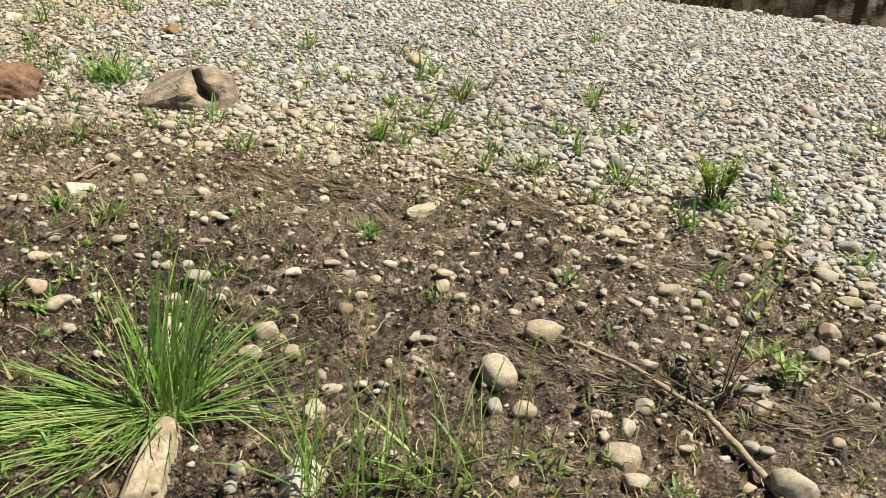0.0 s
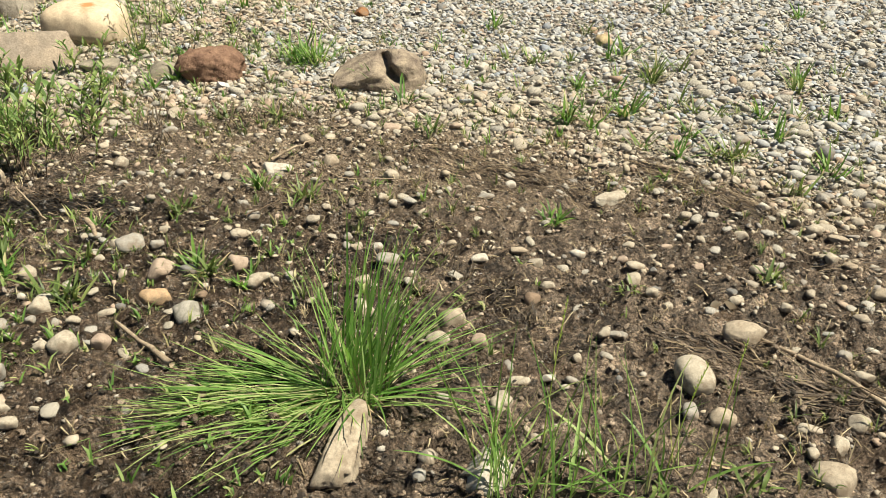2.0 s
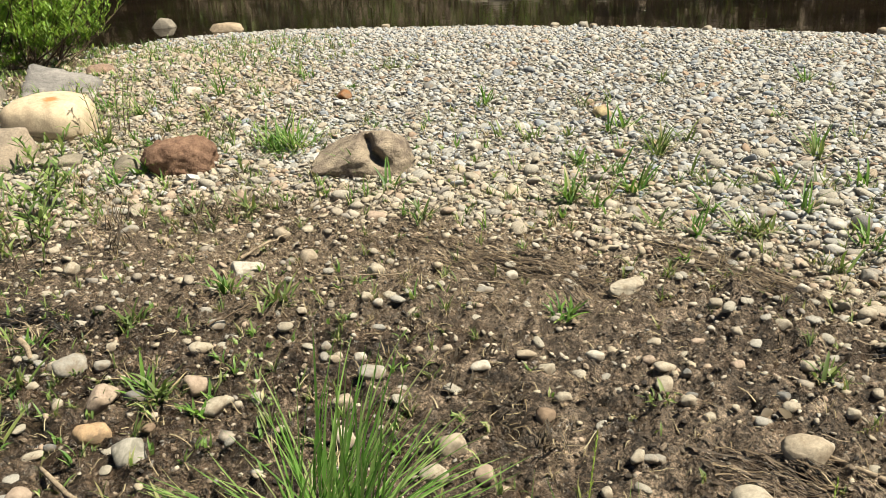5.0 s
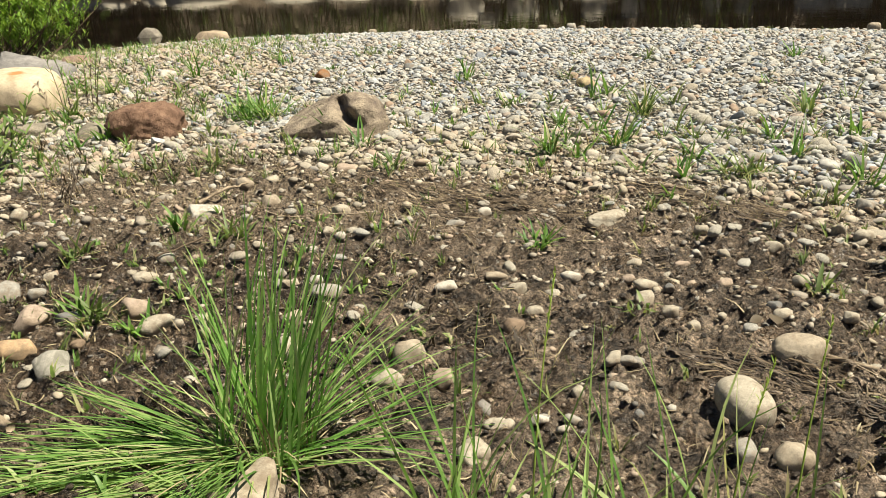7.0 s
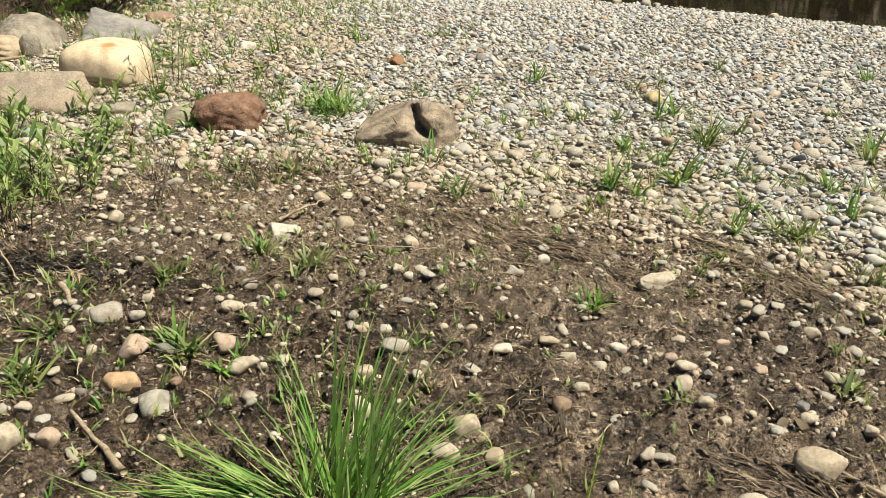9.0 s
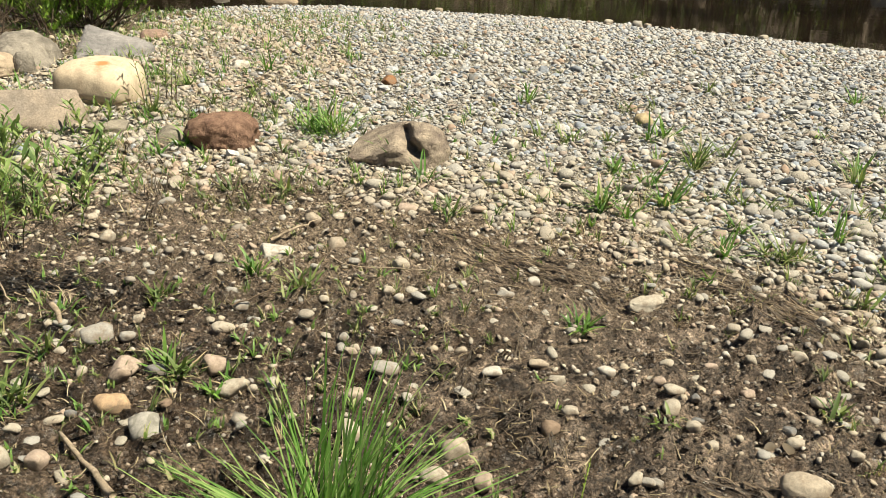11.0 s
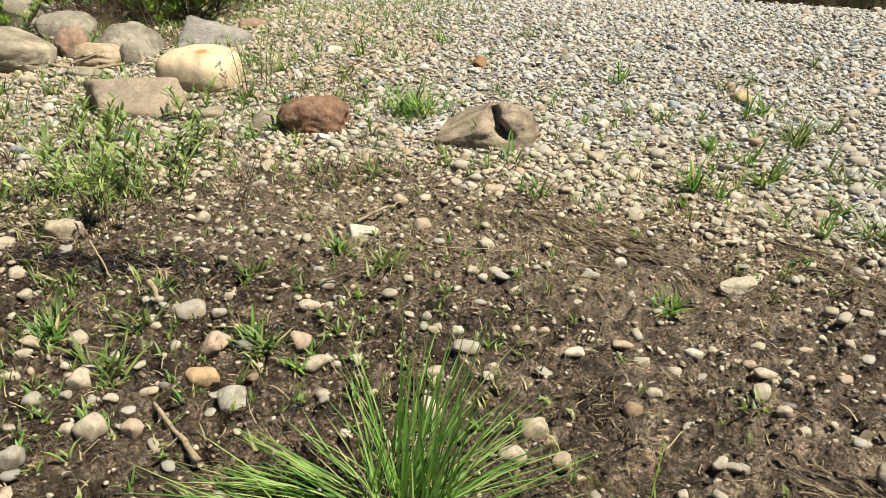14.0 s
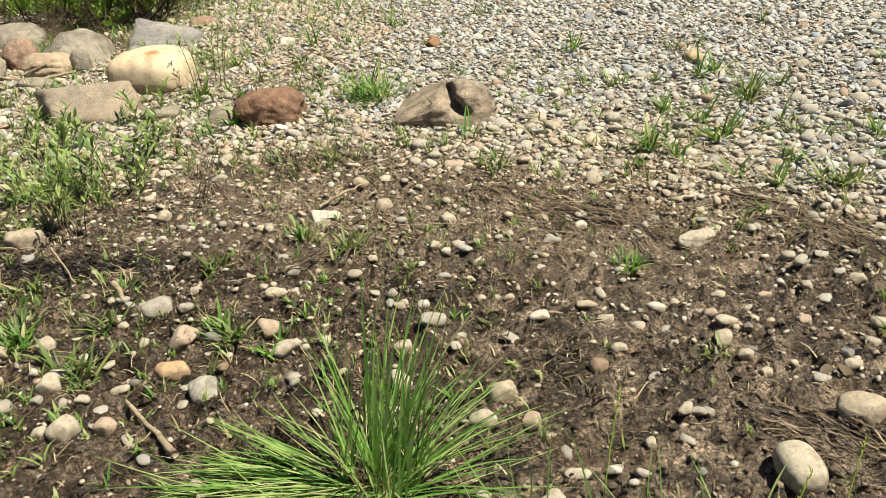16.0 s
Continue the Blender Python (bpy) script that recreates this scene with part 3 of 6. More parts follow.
boulder("boulder", -2.26, 6.52, (0.20, 0.16, 0.055), 10, 99, M_PINK, "low pinkish flat stone", 4, 0.3, 0.1, 0.02, sink=0.6)
boulder("boulder", -2.97, 10.48, (0.31, 0.24, 0.10), 0, 101, M_DOME, "grey rock standing out of the shallow river", 6, 0.1, 0.15, 0.05, sink=1.2, z=WATER_Z)
boulder("boulder", -2.18, 10.10, (0.40, 0.30, 0.075), 0, 103, M_TAN, "low tan rock at the edge of the water", 3, 0.2, 0.10, 0.02, sink=1.2, z=WATER_Z)
crag("boulder", -0.180, 1.482, -2, [[(0.05, -0.12, 1, 0.022), (0.995, -0.104, 0.25, 0.040), (0.83, 0.56, 0.2, 0.100), (-0.80, 0.60, 0.3, 0.072), (-0.987, 0.163, 0.35, 0.031), (-0.5, -0.1, 0.86, 0.034), (0.15, -1, 0.1, 0.090), (0, 0, -1, 0.03)]],
     M_TONE["tan"], "long tan slab of stone beneath the grass clump", 16, 105, 0.075, 0.014)
boulder("boulder", 0.84, 1.935, (0.108, 0.092, 0.045), -20, 107, M_TONE["tan"], "silt-covered tan stone half buried in mud", 2, 0.15, 0.12, 0.02, sink=0.8)
boulder("boulder", 0.655, 1.735, (0.083, 0.120, 0.062), 16, 109, M_TONE["cream"], "large smooth oval cream cobble standing on mud", 0, 0.08, 0.03, 0.003, tilt=(0.12, -0.1), level=4)
crag("boulder", -0.585, 3.03, -6, [[(0.02, -0.15, 1, 0.012), (0.05, 1, 0.3, 0.032), (0.86, -0.4, 0.4, 0.038), (-0.86, -0.5, 0.4, 0.036), (0.1, -1, 0.4, 0.040), (0, 0, -1, 0.03)]],
     M_TONE["white"], "angular chalk-white three-cornered stone on mud", 14, 113, 0.03, 0.012)
boulder("boulder", 0.655, 2.80, (0.180, 0.066, 0.030), 40, 111, M_TONE["cream"], "long flat pale stone with a narrow end", 5, 0.2, 0.2, 0.03, sink=0.5, carve=taper)
# stones along the edge of the river
for k, (sx, sw) in enumerate(((-0.4, 0.09), (1.31, 0.10), (1.58, 0.12), (1.70, 0.08), (2.7, 0.09), (3.2, 0.07), (4.1, 0.14), (4.75, 0.10), (5.2, 0.13), (5.35, 0.08))):
    sy = float(np.interp(sx, SHORE_X, SHORE_Y)) - 0.10 - 0.09 * (k % 3)
    boulder("boulder", sx, sy, (sw, sw * 0.85, sw * 0.6), 40 * k, 120 + k, (M_TONE["tan"], M_TONE["cream"], M_TONE["grey"])[k % 3], "pale rounded stone at the water's edge", 3, 0.3, 0.12, 0.02, level=3)

cobble(-1.830, 2.799, 0.060, 0.101, 0.033, 6, "grey")
cobble(-1.611, 2.613, 0.060, 0.056, 0.025, 26, "cream")
cobble(-1.569, 2.390, 0.078, 0.054, 0.026, 6, "grey")
cobble(-1.476, 2.447, 0.042, 0.045, 0.022, 6, "cream")
cobble(-1.197, 2.258, 0.049, 0.067, 0.027, 6, "cream")
cobble(-1.307, 2.213, 0.066, 0.043, 0.022, 6, "tan")
cobble(-1.301, 2.164, 0.055, 0.034, 0.017, 21, "cream")
cobble(-1.281, 2.065, 0.063, 0.035, 0.017, 16, "cream")
cobble(-1.456, 2.168, 0.048, 0.030, 0.015, 6, "grey")
cobble(-1.418, 2.047, 0.050, 0.028, 0.015, 6, "cream")
cobble(-1.346, 1.909, 0.078, 0.107, 0.043, 6, "cream")
cobble(-1.311, 1.979, 0.077, 0.042, 0.022, 6, "grey")
cobble(-1.076, 2.052, 0.062, 0.061, 0.033, 36, "cream")
cobble(-1.155, 2.122, 0.027, 0.024, 0.013, 6, "white")
cobble(-1.074, 1.989, 0.029, 0.030, 0.016, 6, "grey")
cobble(-1.014, 1.997, 0.026, 0.032, 0.014, 6, "grey")
cobble(-0.965, 2.007, 0.038, 0.029, 0.016, 6, "cream")
cobble(-0.937, 1.864, 0.073, 0.070, 0.040, 6, "cream")
cobble(-0.991, 1.855, 0.039, 0.037, 0.021, 6, "cream")
cobble(-0.844, 1.886, 0.052, 0.046, 0.027, 6, "pink")
cobble(-1.143, 1.954, 0.047, 0.053, 0.026, 6, "grey")
cobble(-1.261, 1.903, 0.072, 0.039, 0.020, 6, "cream")
cobble(-1.067, 1.760, 0.058, 0.064, 0.032, 6, "grey")
cobble(-1.114, 1.665, 0.130, 0.125, 0.036, 6, "white")
cobble(-0.984, 1.609, 0.055, 0.031, 0.019, 6, "cream")
cobble(-0.947, 1.564, 0.053, 0.033, 0.020, 6, "cream")
cobble(-0.913, 1.626, 0.025, 0.014, 0.009, 6, "cream")
cobble(-0.944, 2.436, 0.089, 0.065, 0.033, 31, "grey")
cobble(-1.006, 2.468, 0.041, 0.038, 0.019, 6, "cream")
cobble(-1.123, 2.565, 0.027, 0.046, 0.015, 6, "cream")
cobble(-1.111, 2.493, 0.034, 0.034, 0.017, 6, "cream")
cobble(-0.865, 2.529, 0.038, 0.034, 0.017, 6, "cream")
cobble(-0.869, 2.452, 0.045, 0.037, 0.019, 6, "grey")
cobble(-1.020, 2.358, 0.036, 0.031, 0.016, 6, "cream")
cobble(-0.919, 2.271, 0.028, 0.048, 0.015, 6, "cream")
cobble(-0.770, 2.112, 0.093, 0.060, 0.033, 6, "orange")
cobble(-0.665, 2.032, 0.080, 0.078, 0.044, 6, "veined")
cobble(-0.802, 2.261, 0.080, 0.074, 0.040, 6, "pink", rough=1)
cobble(-0.727, 2.279, 0.059, 0.041, 0.022, 16, "slate")
cobble(-0.645, 2.124, 0.033, 0.026, 0.015, 6, "brown")
cobble(-0.863, 2.082, 0.030, 0.026, 0.015, 6, "slate")
cobble(-0.896, 2.066, 0.056, 0.031, 0.014, 6, "cream")
cobble(-0.603, 2.666, 0.055, 0.051, 0.025, 41, "grey")
cobble(-0.619, 2.534, 0.072, 0.047, 0.024, 6, "cream")
cobble(-0.585, 2.324, 0.064, 0.075, 0.035, 6, "pink")
cobble(-0.503, 2.219, 0.085, 0.054, 0.030, 24, "cream")
cobble(-0.454, 2.217, 0.027, 0.023, 0.013, 6, "cream")
cobble(-0.377, 2.153, 0.026, 0.026, 0.015, 6, "tan")
cobble(-0.333, 2.130, 0.036, 0.022, 0.012, 6, "cream")
cobble(-0.266, 2.506, 0.030, 0.032, 0.016, 6, "grey")
cobble(-0.229, 2.474, 0.029, 0.022, 0.012, 6, "cream")
cobble(-0.234, 2.424, 0.040, 0.026, 0.014, 6, "tan")
cobble(-0.164, 2.409, 0.036, 0.039, 0.020, 6, "white")
cobble(-0.128, 2.316, 0.073, 0.056, 0.031, 6, "grey", rough=1)
cobble(-0.193, 2.203, 0.053, 0.049, 0.027, 6, "tan")
cobble(-0.176, 2.059, 0.060, 0.059, 0.033, 6, "cream")
cobble(0.075, 2.003, 0.068, 0.062, 0.037, 36, "tan")
cobble(0.025, 1.922, 0.066, 0.047, 0.028, 16, "cream")
cobble(0.136, 1.907, 0.044, 0.061, 0.024, 6, "pink")
cobble(-0.047, 2.607, 0.030, 0.024, 0.012, 6, "cream")
cobble(0.195, 2.798, 0.060, 0.033, 0.015, 6, "grey")
cobble(0.068, 2.475, 0.036, 0.026, 0.014, 6, "tan")
cobble(0.156, 2.356, 0.059, 0.033, 0.018, 16, "white")
cobble(0.280, 2.417, 0.060, 0.033, 0.013, 6, "tan")
cobble(0.286, 2.907, 0.045, 0.038, 0.018, 6, "white")
cobble(0.136, 2.879, 0.029, 0.027, 0.013, 6, "cream")
cobble(-0.167, 2.790, 0.040, 0.037, 0.018, 6, "cream")
cobble(-0.134, 2.748, 0.032, 0.031, 0.015, 6, "white")
cobble(-0.362, 2.725, 0.036, 0.031, 0.015, 6, "cream")
cobble(0.179, 1.638, 0.047, 0.067, 0.026, 6, "cream", rough=1)
cobble(0.224, 1.739, 0.049, 0.027, 0.014, 6, "cream")
cobble(0.466, 2.404, 0.053, 0.037, 0.020, -14, "white")
cobble(0.327, 2.344, 0.045, 0.036, 0.020, 6, "cream")
cobble(0.351, 2.203, 0.043, 0.029, 0.017, 6, "cream")
cobble(0.296, 2.115, 0.048, 0.045, 0.026, 6, "brown")
cobble(0.470, 1.930, 0.041, 0.031, 0.019, 31, "cream")
cobble(0.518, 1.940, 0.035, 0.025, 0.015, 6, "grey")
cobble(0.383, 1.835, 0.025, 0.029, 0.014, 6, "cream")
cobble(0.307, 1.766, 0.036, 0.020, 0.012, 6, "grey")
cobble(0.358, 1.739, 0.038, 0.025, 0.015, 6, "grey")
cobble(0.471, 1.737, 0.024, 0.019, 0.012, 6, "slate")
cobble(0.608, 2.245, 0.046, 0.058, 0.025, 6, "cream")
cobble(0.632, 2.329, 0.064, 0.040, 0.021, 6, "cream")
cobble(0.600, 2.364, 0.038, 0.032, 0.017, 6, "pink")
cobble(0.673, 2.277, 0.027, 0.027, 0.015, 6, "slate")
cobble(0.670, 2.216, 0.036, 0.020, 0.010, 6, "slate")
cobble(0.643, 2.161, 0.038, 0.029, 0.016, -9, "cream")
cobble(0.677, 2.094, 0.031, 0.032, 0.017, 6, "cream")
cobble(0.742, 2.113, 0.019, 0.023, 0.010, 6, "cream")
cobble(0.630, 2.441, 0.042, 0.030, 0.016, 6, "cream")
cobble(0.759, 2.478, 0.043, 0.023, 0.011, 6, "pink")
cobble(0.816, 2.536, 0.025, 0.027, 0.014, 6, "white")
cobble(0.830, 2.350, 0.037, 0.032, 0.017, 6, "pink")
cobble(0.994, 2.301, 0.040, 0.040, 0.021, 6, "cream")
cobble(1.014, 2.527, 0.054, 0.050, 0.025, -14, "cream")
cobble(0.873, 2.157, 0.035, 0.033, 0.018, 6, "slate")
cobble(0.873, 2.107, 0.046, 0.032, 0.018, 6, "cream")
cobble(0.989, 2.055, 0.030, 0.032, 0.017, 6, "cream")
cobble(1.146, 2.722, 0.038, 0.065, 0.021, 6, "white")
cobble(-1.631, 2.914, 0.144, 0.136, 0.058, 21, "tan", rough=1)
cobble(-1.788, 2.817, 0.056, 0.095, 0.031, 6, "cream")
cobble(-1.192, 3.094, 0.054, 0.077, 0.030, 6, "cream")
cobble(-1.312, 3.247, 0.047, 0.051, 0.021, 6, "cream")
cobble(-1.100, 3.447, 0.074, 0.054, 0.022, 6, "grey")
cobble(-0.151, 2.998, 0.060, 0.053, 0.024, 6, "cream")
cobble(-0.392, 3.154, 0.072, 0.070, 0.031, 6, "tan")
cobble(-0.517, 3.351, 0.062, 0.078, 0.033, 6, "tan")
cobble(-0.175, 3.522, 0.089, 0.060, 0.025, 6, "pink")
cobble(0.940, 4.816, 0.101, 0.143, 0.044, 6, "yellow")
cobble(-0.459, 5.420, 0.094, 0.148, 0.041, 6, "rust")
cobble(0.040, 5.566, 0.073, 0.120, 0.032, 6, "slate")
cobble(0.247, 4.352, 0.070, 0.107, 0.037, 6, "white")
cobble(-1.407, 5.670, 0.092, 0.156, 0.043, 6, "white")
cobble(0.687, 1.602, 0.064, 0.053, 0.033, -23, "tan", rough=1)
cobble(0.622, 1.625, 0.039, 0.062, 0.022, -13, "grey")
cobble(0.861, 1.391, 0.098, 0.068, 0.044, -13, "tan", rough=1)
cobble(0.870, 1.315, 0.065, 0.041, 0.027, -23, "cream")
cobble(1.219, 1.265, 0.117, 0.091, 0.058, -38, "cream", rough=1)
cobble(1.003, 1.586, 0.051, 0.044, 0.027, -13, "cream")
cobble(0.874, 1.558, 0.058, 0.032, 0.018, -13, "cream")
cobble(0.925, 1.511, 0.041, 0.059, 0.023, -13, "cream")
cobble(0.850, 1.477, 0.027, 0.042, 0.015, -13, "cream")
cobble(1.038, 1.421, 0.043, 0.023, 0.013, -13, "tan")
cobble(1.118, 1.383, 0.029, 0.019, 0.012, -13, "white")
cobble(1.323, 1.617, 0.086, 0.047, 0.019, -13, "grey")
cobble(1.292, 1.533, 0.063, 0.042, 0.025, 12, "cream")
cobble(1.095, 1.672, 0.039, 0.025, 0.015, -13, "cream")
cobble(1.261, 1.702, 0.034, 0.027, 0.015, -13, "grey")
cobble(1.088, 1.763, 0.055, 0.030, 0.017, -13, "cream")
cobble(1.151, 1.862, 0.042, 0.023, 0.012, -28, "white")
cobble(1.068, 1.838, 0.038, 0.028, 0.016, -33, "grey")
cobble(1.321, 2.153, 0.089, 0.052, 0.027, -13, "tan", rough=1)
cobble(1.425, 2.112, 0.053, 0.035, 0.018, -13, "grey")
cobble(1.365, 2.054, 0.045, 0.041, 0.022, -13, "cream")
cobble(1.319, 2.030, 0.034, 0.037, 0.019, -13, "tan")
cobble(1.246, 2.364, 0.042, 0.050, 0.023, -13, "cream")
cobble(1.267, 2.554, 0.048, 0.071, 0.027, -43, "cream")
cobble(1.325, 2.502, 0.068, 0.037, 0.015, -13, "tan")
cobble(1.613, 2.393, 0.086, 0.048, 0.020, -13, "grey")
cobble(1.682, 2.322, 0.046, 0.046, 0.022, -13, "slate")
cobble(1.620, 2.215, 0.063, 0.048, 0.024, -13, "cream")
cobble(1.701, 1.861, 0.070, 0.060, 0.032, -33, "pink", rough=1)
cobble(1.605, 1.765, 0.067, 0.060, 0.032, -28, "grey")
cobble(1.939, 2.268, 0.043, 0.072, 0.023, -13, "cream")
cobble(2.053, 2.218, 0.061, 0.047, 0.022, -13, "grey", rough=1)
cobble(1.995, 2.112, 0.067, 0.049, 0.023, -13, "tan")
cobble(1.876, 2.023, 0.086, 0.055, 0.027, -23, "tan")
cobble(1.629, 1.696, 0.044, 0.043, 0.024, -13, "cream")
cobble(1.683, 1.652, 0.043, 0.024, 0.012, -13, "tan")
cobble(1.413, 1.388, 0.044, 0.032, 0.019, -13, "pink")
cobble(1.429, 1.700, 0.046, 0.028, 0.016, -13, "pink")
cobble(1.501, 1.697, 0.059, 0.035, 0.020, -13, "grey")
cobble(1.602, 1.512, 0.041, 0.029, 0.017, -13, "grey")
cobble(0.005, 1.465, 0.051, 0.042, 0.028, -33, "cream", rough=1)
cobble(0.130, 1.400, 0.125, 0.125, 0.046, -13, "white", rough=1)
cobble(-0.088, 1.532, 0.023, 0.028, 0.012, -13, "white")
cobble(0.186, 1.650, 0.046, 0.063, 0.025, -13, "cream", rough=1)
cobble(0.233, 1.731, 0.048, 0.026, 0.012, 2, "cream")
cobble(0.303, 1.759, 0.040, 0.022, 0.013, -13, "white")
cobble(0.495, 1.928, 0.040, 0.023, 0.014, -13, "grey")
cobble(1.380, 2.794, 0.052, 0.088, 0.029, -13, "grey")
cobble(1.273, 3.376, 0.084, 0.070, 0.028, -13, "grey")
cobble(0.804, 3.436, 0.079, 0.061, 0.025, -13, "grey")
cobble(2.904, 3.860, 0.065, 0.096, 0.030, -13, "grey")
cobble(2.793, 3.392, 0.091, 0.089, 0.031, -13, "grey")
cobble(2.305, 2.838, 0.088, 0.058, 0.023, -13, "slate")
cobble(1.557, 3.222, 0.073, 0.098, 0.040, -33, "slate")
cobble(2.904, 3.942, 0.060, 0.102, 0.033, -13, "pink")
cobble(1.619, 2.363, 0.058, 0.036, 0.017, -13, "slate")
cobble(1.569, 2.774, 0.065, 0.043, 0.019, -13, "cream")
cobble(1.512, 1.975, 0.051, 0.037, 0.019, -13, "grey")


# ---- gravel ----
X0, Y0, CELL = -9.5, -1.3, 0.008
taken = np.zeros((int(17.5 / CELL), int(11.8 / CELL)), bool)


def claim(x, y, a, b, yaw, need=None):
    """Marks an ellipse of the plan as taken; with need, only where it is still that free."""
    r = max(a, b)
    i0, j0 = int((x - r - X0) / CELL), int((y - r - Y0) / CELL)
    i1, j1 = int((x + r - X0) / CELL) + 2, int((y + r - Y0) / CELL) + 2
    if i0 < 0 or j0 < 0 or i1 > taken.shape[0] or j1 > taken.shape[1]:
        return False
    u = (np.arange(i0, i1) + 0.5)[:, None] * CELL + X0 - x
    v = (np.arange(j0, j1) + 0.5)[None, :] * CELL + Y0 - y
    c, s = math.cos(radians(yaw)), math.sin(radians(yaw))
    e = ((u * c + v * s) / a) ** 2 + ((-u * s + v * c) / b) ** 2 < 1
    part = taken[i0:i1, j0:j1]
    if need is not None:
        n = e.sum()
        if n == 0:
            if part.any():
                return False
        elif (part & e).sum() > need * n:
            return False
    part |= e
    return True


for o in OCCUPIED:
    claim(*o)


def in_plan(x, y):
    return (x > np.minimum(-0.88 * y - 0.4, -1.9)) & (x < np.maximum(0.82 * y + 0.95, 1.9)) & (shore(x, y) > -0.55)


def strew(per_m2, lo, hi, cover, need):
    """Stones of half-width lo..hi, thrown where cover(x, y) lets them lie and the plan is free."""
    n = int(per_m2 * 16.5 * 11.4)
    x, y = rng.uniform(-9.3, 7.2, n), rng.uniform(-1.2, 10.2, n)
    keep = in_plan(x, y)
    x, y = x[keep], y[keep]
    keep = rng.random(len(x)) < cover(x, y)
    out = []
    for px, py in zip(x[keep], y[keep]):
        a = lo + (hi - lo) * rng.random() ** 1.6
        b = a * rng.uniform(0.58, 1.0)
        yaw = rng.normal(-28, 45)
        if claim(px, py, a * 0.92, b * 0.92, yaw, need):
            out.append((px, py, a, b, yaw))
    return np.array(out)


MATS = ((0.26, 3.02, 0.40, 0.20, -35, -38, 430), (0.44, 2.90, 0.24, 0.10, -30, -30, 170), (0.95, 2.97, 0.36, 0.11, -52, -40, 520), (1.09, 2.74, 0.14, 0.08, -40, -38, 200),
        (0.80, 1.83, 0.22, 0.10, -25, -25, 210), (0.98, 1.70, 0.17, 0.09, -15, -12, 170), (1.45, 1.48, 0.24, 0.08, -10, -12, 120), (1.48, 2.31, 0.26, 0.06, -5, -12, 120))


def matted(x, y):
    """Where flood-laid dead grass hides the ground."""
    out = 0.0
    for mx, my, a, b, yaw, flow, n in MATS:
        c, s = math.cos(radians(yaw)), math.sin(radians(yaw))
        u, v = (x - mx) * c + (y - my) * s, -(x - mx) * s + (y - my) * c
        out = out + np.exp(-((u / (0.75 * a)) ** 2 + (v / (0.75 * b)) ** 2))
    return np.clip(out, 0, 1)


def gravel_cover(x, y):
    # Pale stones thin out where shrub shade is painted on the soil.
    left = step(-1.3, -2.0, x) * (0.25 * step(5.2, 6.5, y) + 0.35 * step(4.6, 3.9, y) * field(x, y, 3.1, 14)) + 0.7 * shrub_shade(x, y)
    return np.clip(1.0 - step(0.40, 1.0, bare(x, y)) - left, 0, 1) * (1 - 0.8 * matted(x, y))


def mud_cover(x, y):
    clear = np.exp(-(((x - 0.55) / 0.45) ** 2 + ((y - 1.85) / 0.4) ** 2)) + 0.6 * np.exp(-(((x - 0.1) / 0.3) ** 2 + ((y - 2.2) / 0.25) ** 2))
    edge = np.exp(-np.abs(y - np.interp(x, MUD_X, MUD_Y)) / 0.5)
    return np.clip(bare(x, y) * (0.14 + 0.22 * step(0.7, 1.2, x) + 1.3 * edge) * (1 - 0.75 * np.clip(clear, 0, 1)) * (0.4 + 1.2 * field(x, y, 3, 8)) * (1 - 0.8 * matted(x, y)), 0, 1)


SHAPES = {}
for lv, (bv, bt) in ((2, BALLS[2]), (1, ball(1)), (0, octa()), (-1, ico())):
    SHAPES[lv] = ([worn(bv, 900 + 17 * k, 0.30, (4, 7, 11)[k % 3], 0.2 * (k % 2), cut=(0.85, 0.95, 1.0)[k % 3]) for k in range(24)], bt)


def heap(name, pieces, level, material, label, flat=(0.45, 0.85), lift=-0.05, smooth=True, lean=0.28):
    """Many stones joined into one mesh."""
    shapes, t = SHAPES[level]
    if level < 1:
        t = t[shapes[0][t][:, :, 2].mean(1) > -0.42]
    n, m = len(pieces), len(shapes[0])
    pick = rng.integers(0, len(shapes) // 3, n) * 3
    pick = pick + (rng.integers(0, 3, n) if smooth else rng.integers(1, 3, n))
    base = np.array(shapes)[pick]
    x, y, a, b, yaw = pieces.T
    c = b * rng.uniform(*flat, n)
    p = base * np.stack([a, b, c], 1)[:, None, :]
    tx, ty = rng.normal(0, lean, n), rng.normal(0, lean, n)
    p[:, :, 2] += p[:, :, 0] * tx[:, None] + p[:, :, 1] * ty[:, None]
    cy, sy = np.cos(np.radians(yaw))[:, None], np.sin(np.radians(yaw))[:, None]
    q = np.empty_like(p)
    q[:, :, 0] = p[:, :, 0] * cy - p[:, :, 1] * sy + x[:, None]
    q[:, :, 1] = p[:, :, 0] * sy + p[:, :, 1] * cy + y[:, None]
    q[:, :, 2] = p[:, :, 2] + (ground_z(x, y) + c * lift + 0.012 * rng.random(n) * (1 - bare(x, y)))[:, None]
    tris = (t[None] + (np.arange(n) * m)[:, None, None]).reshape(-1, 3)
    return tagged(new(name, mesh_from(name, q.reshape(-1, 3), tris, material, smooth)), label, "gravel", kind="stuff")


large = strew(100, 0.020, 0.044, gravel_cover, 0.22)
middle = strew(850, 0.011, 0.026, gravel_cover, 0.42)
in_mud = strew(560, 0.008, 0.026, mud_cover, 0.08)
small = strew(2000, 0.005, 0.014, lambda x, y: gravel_cover(x, y) * step(7.2, 4.8, y) + 0.3 * mud_cover(x, y), 0.4)


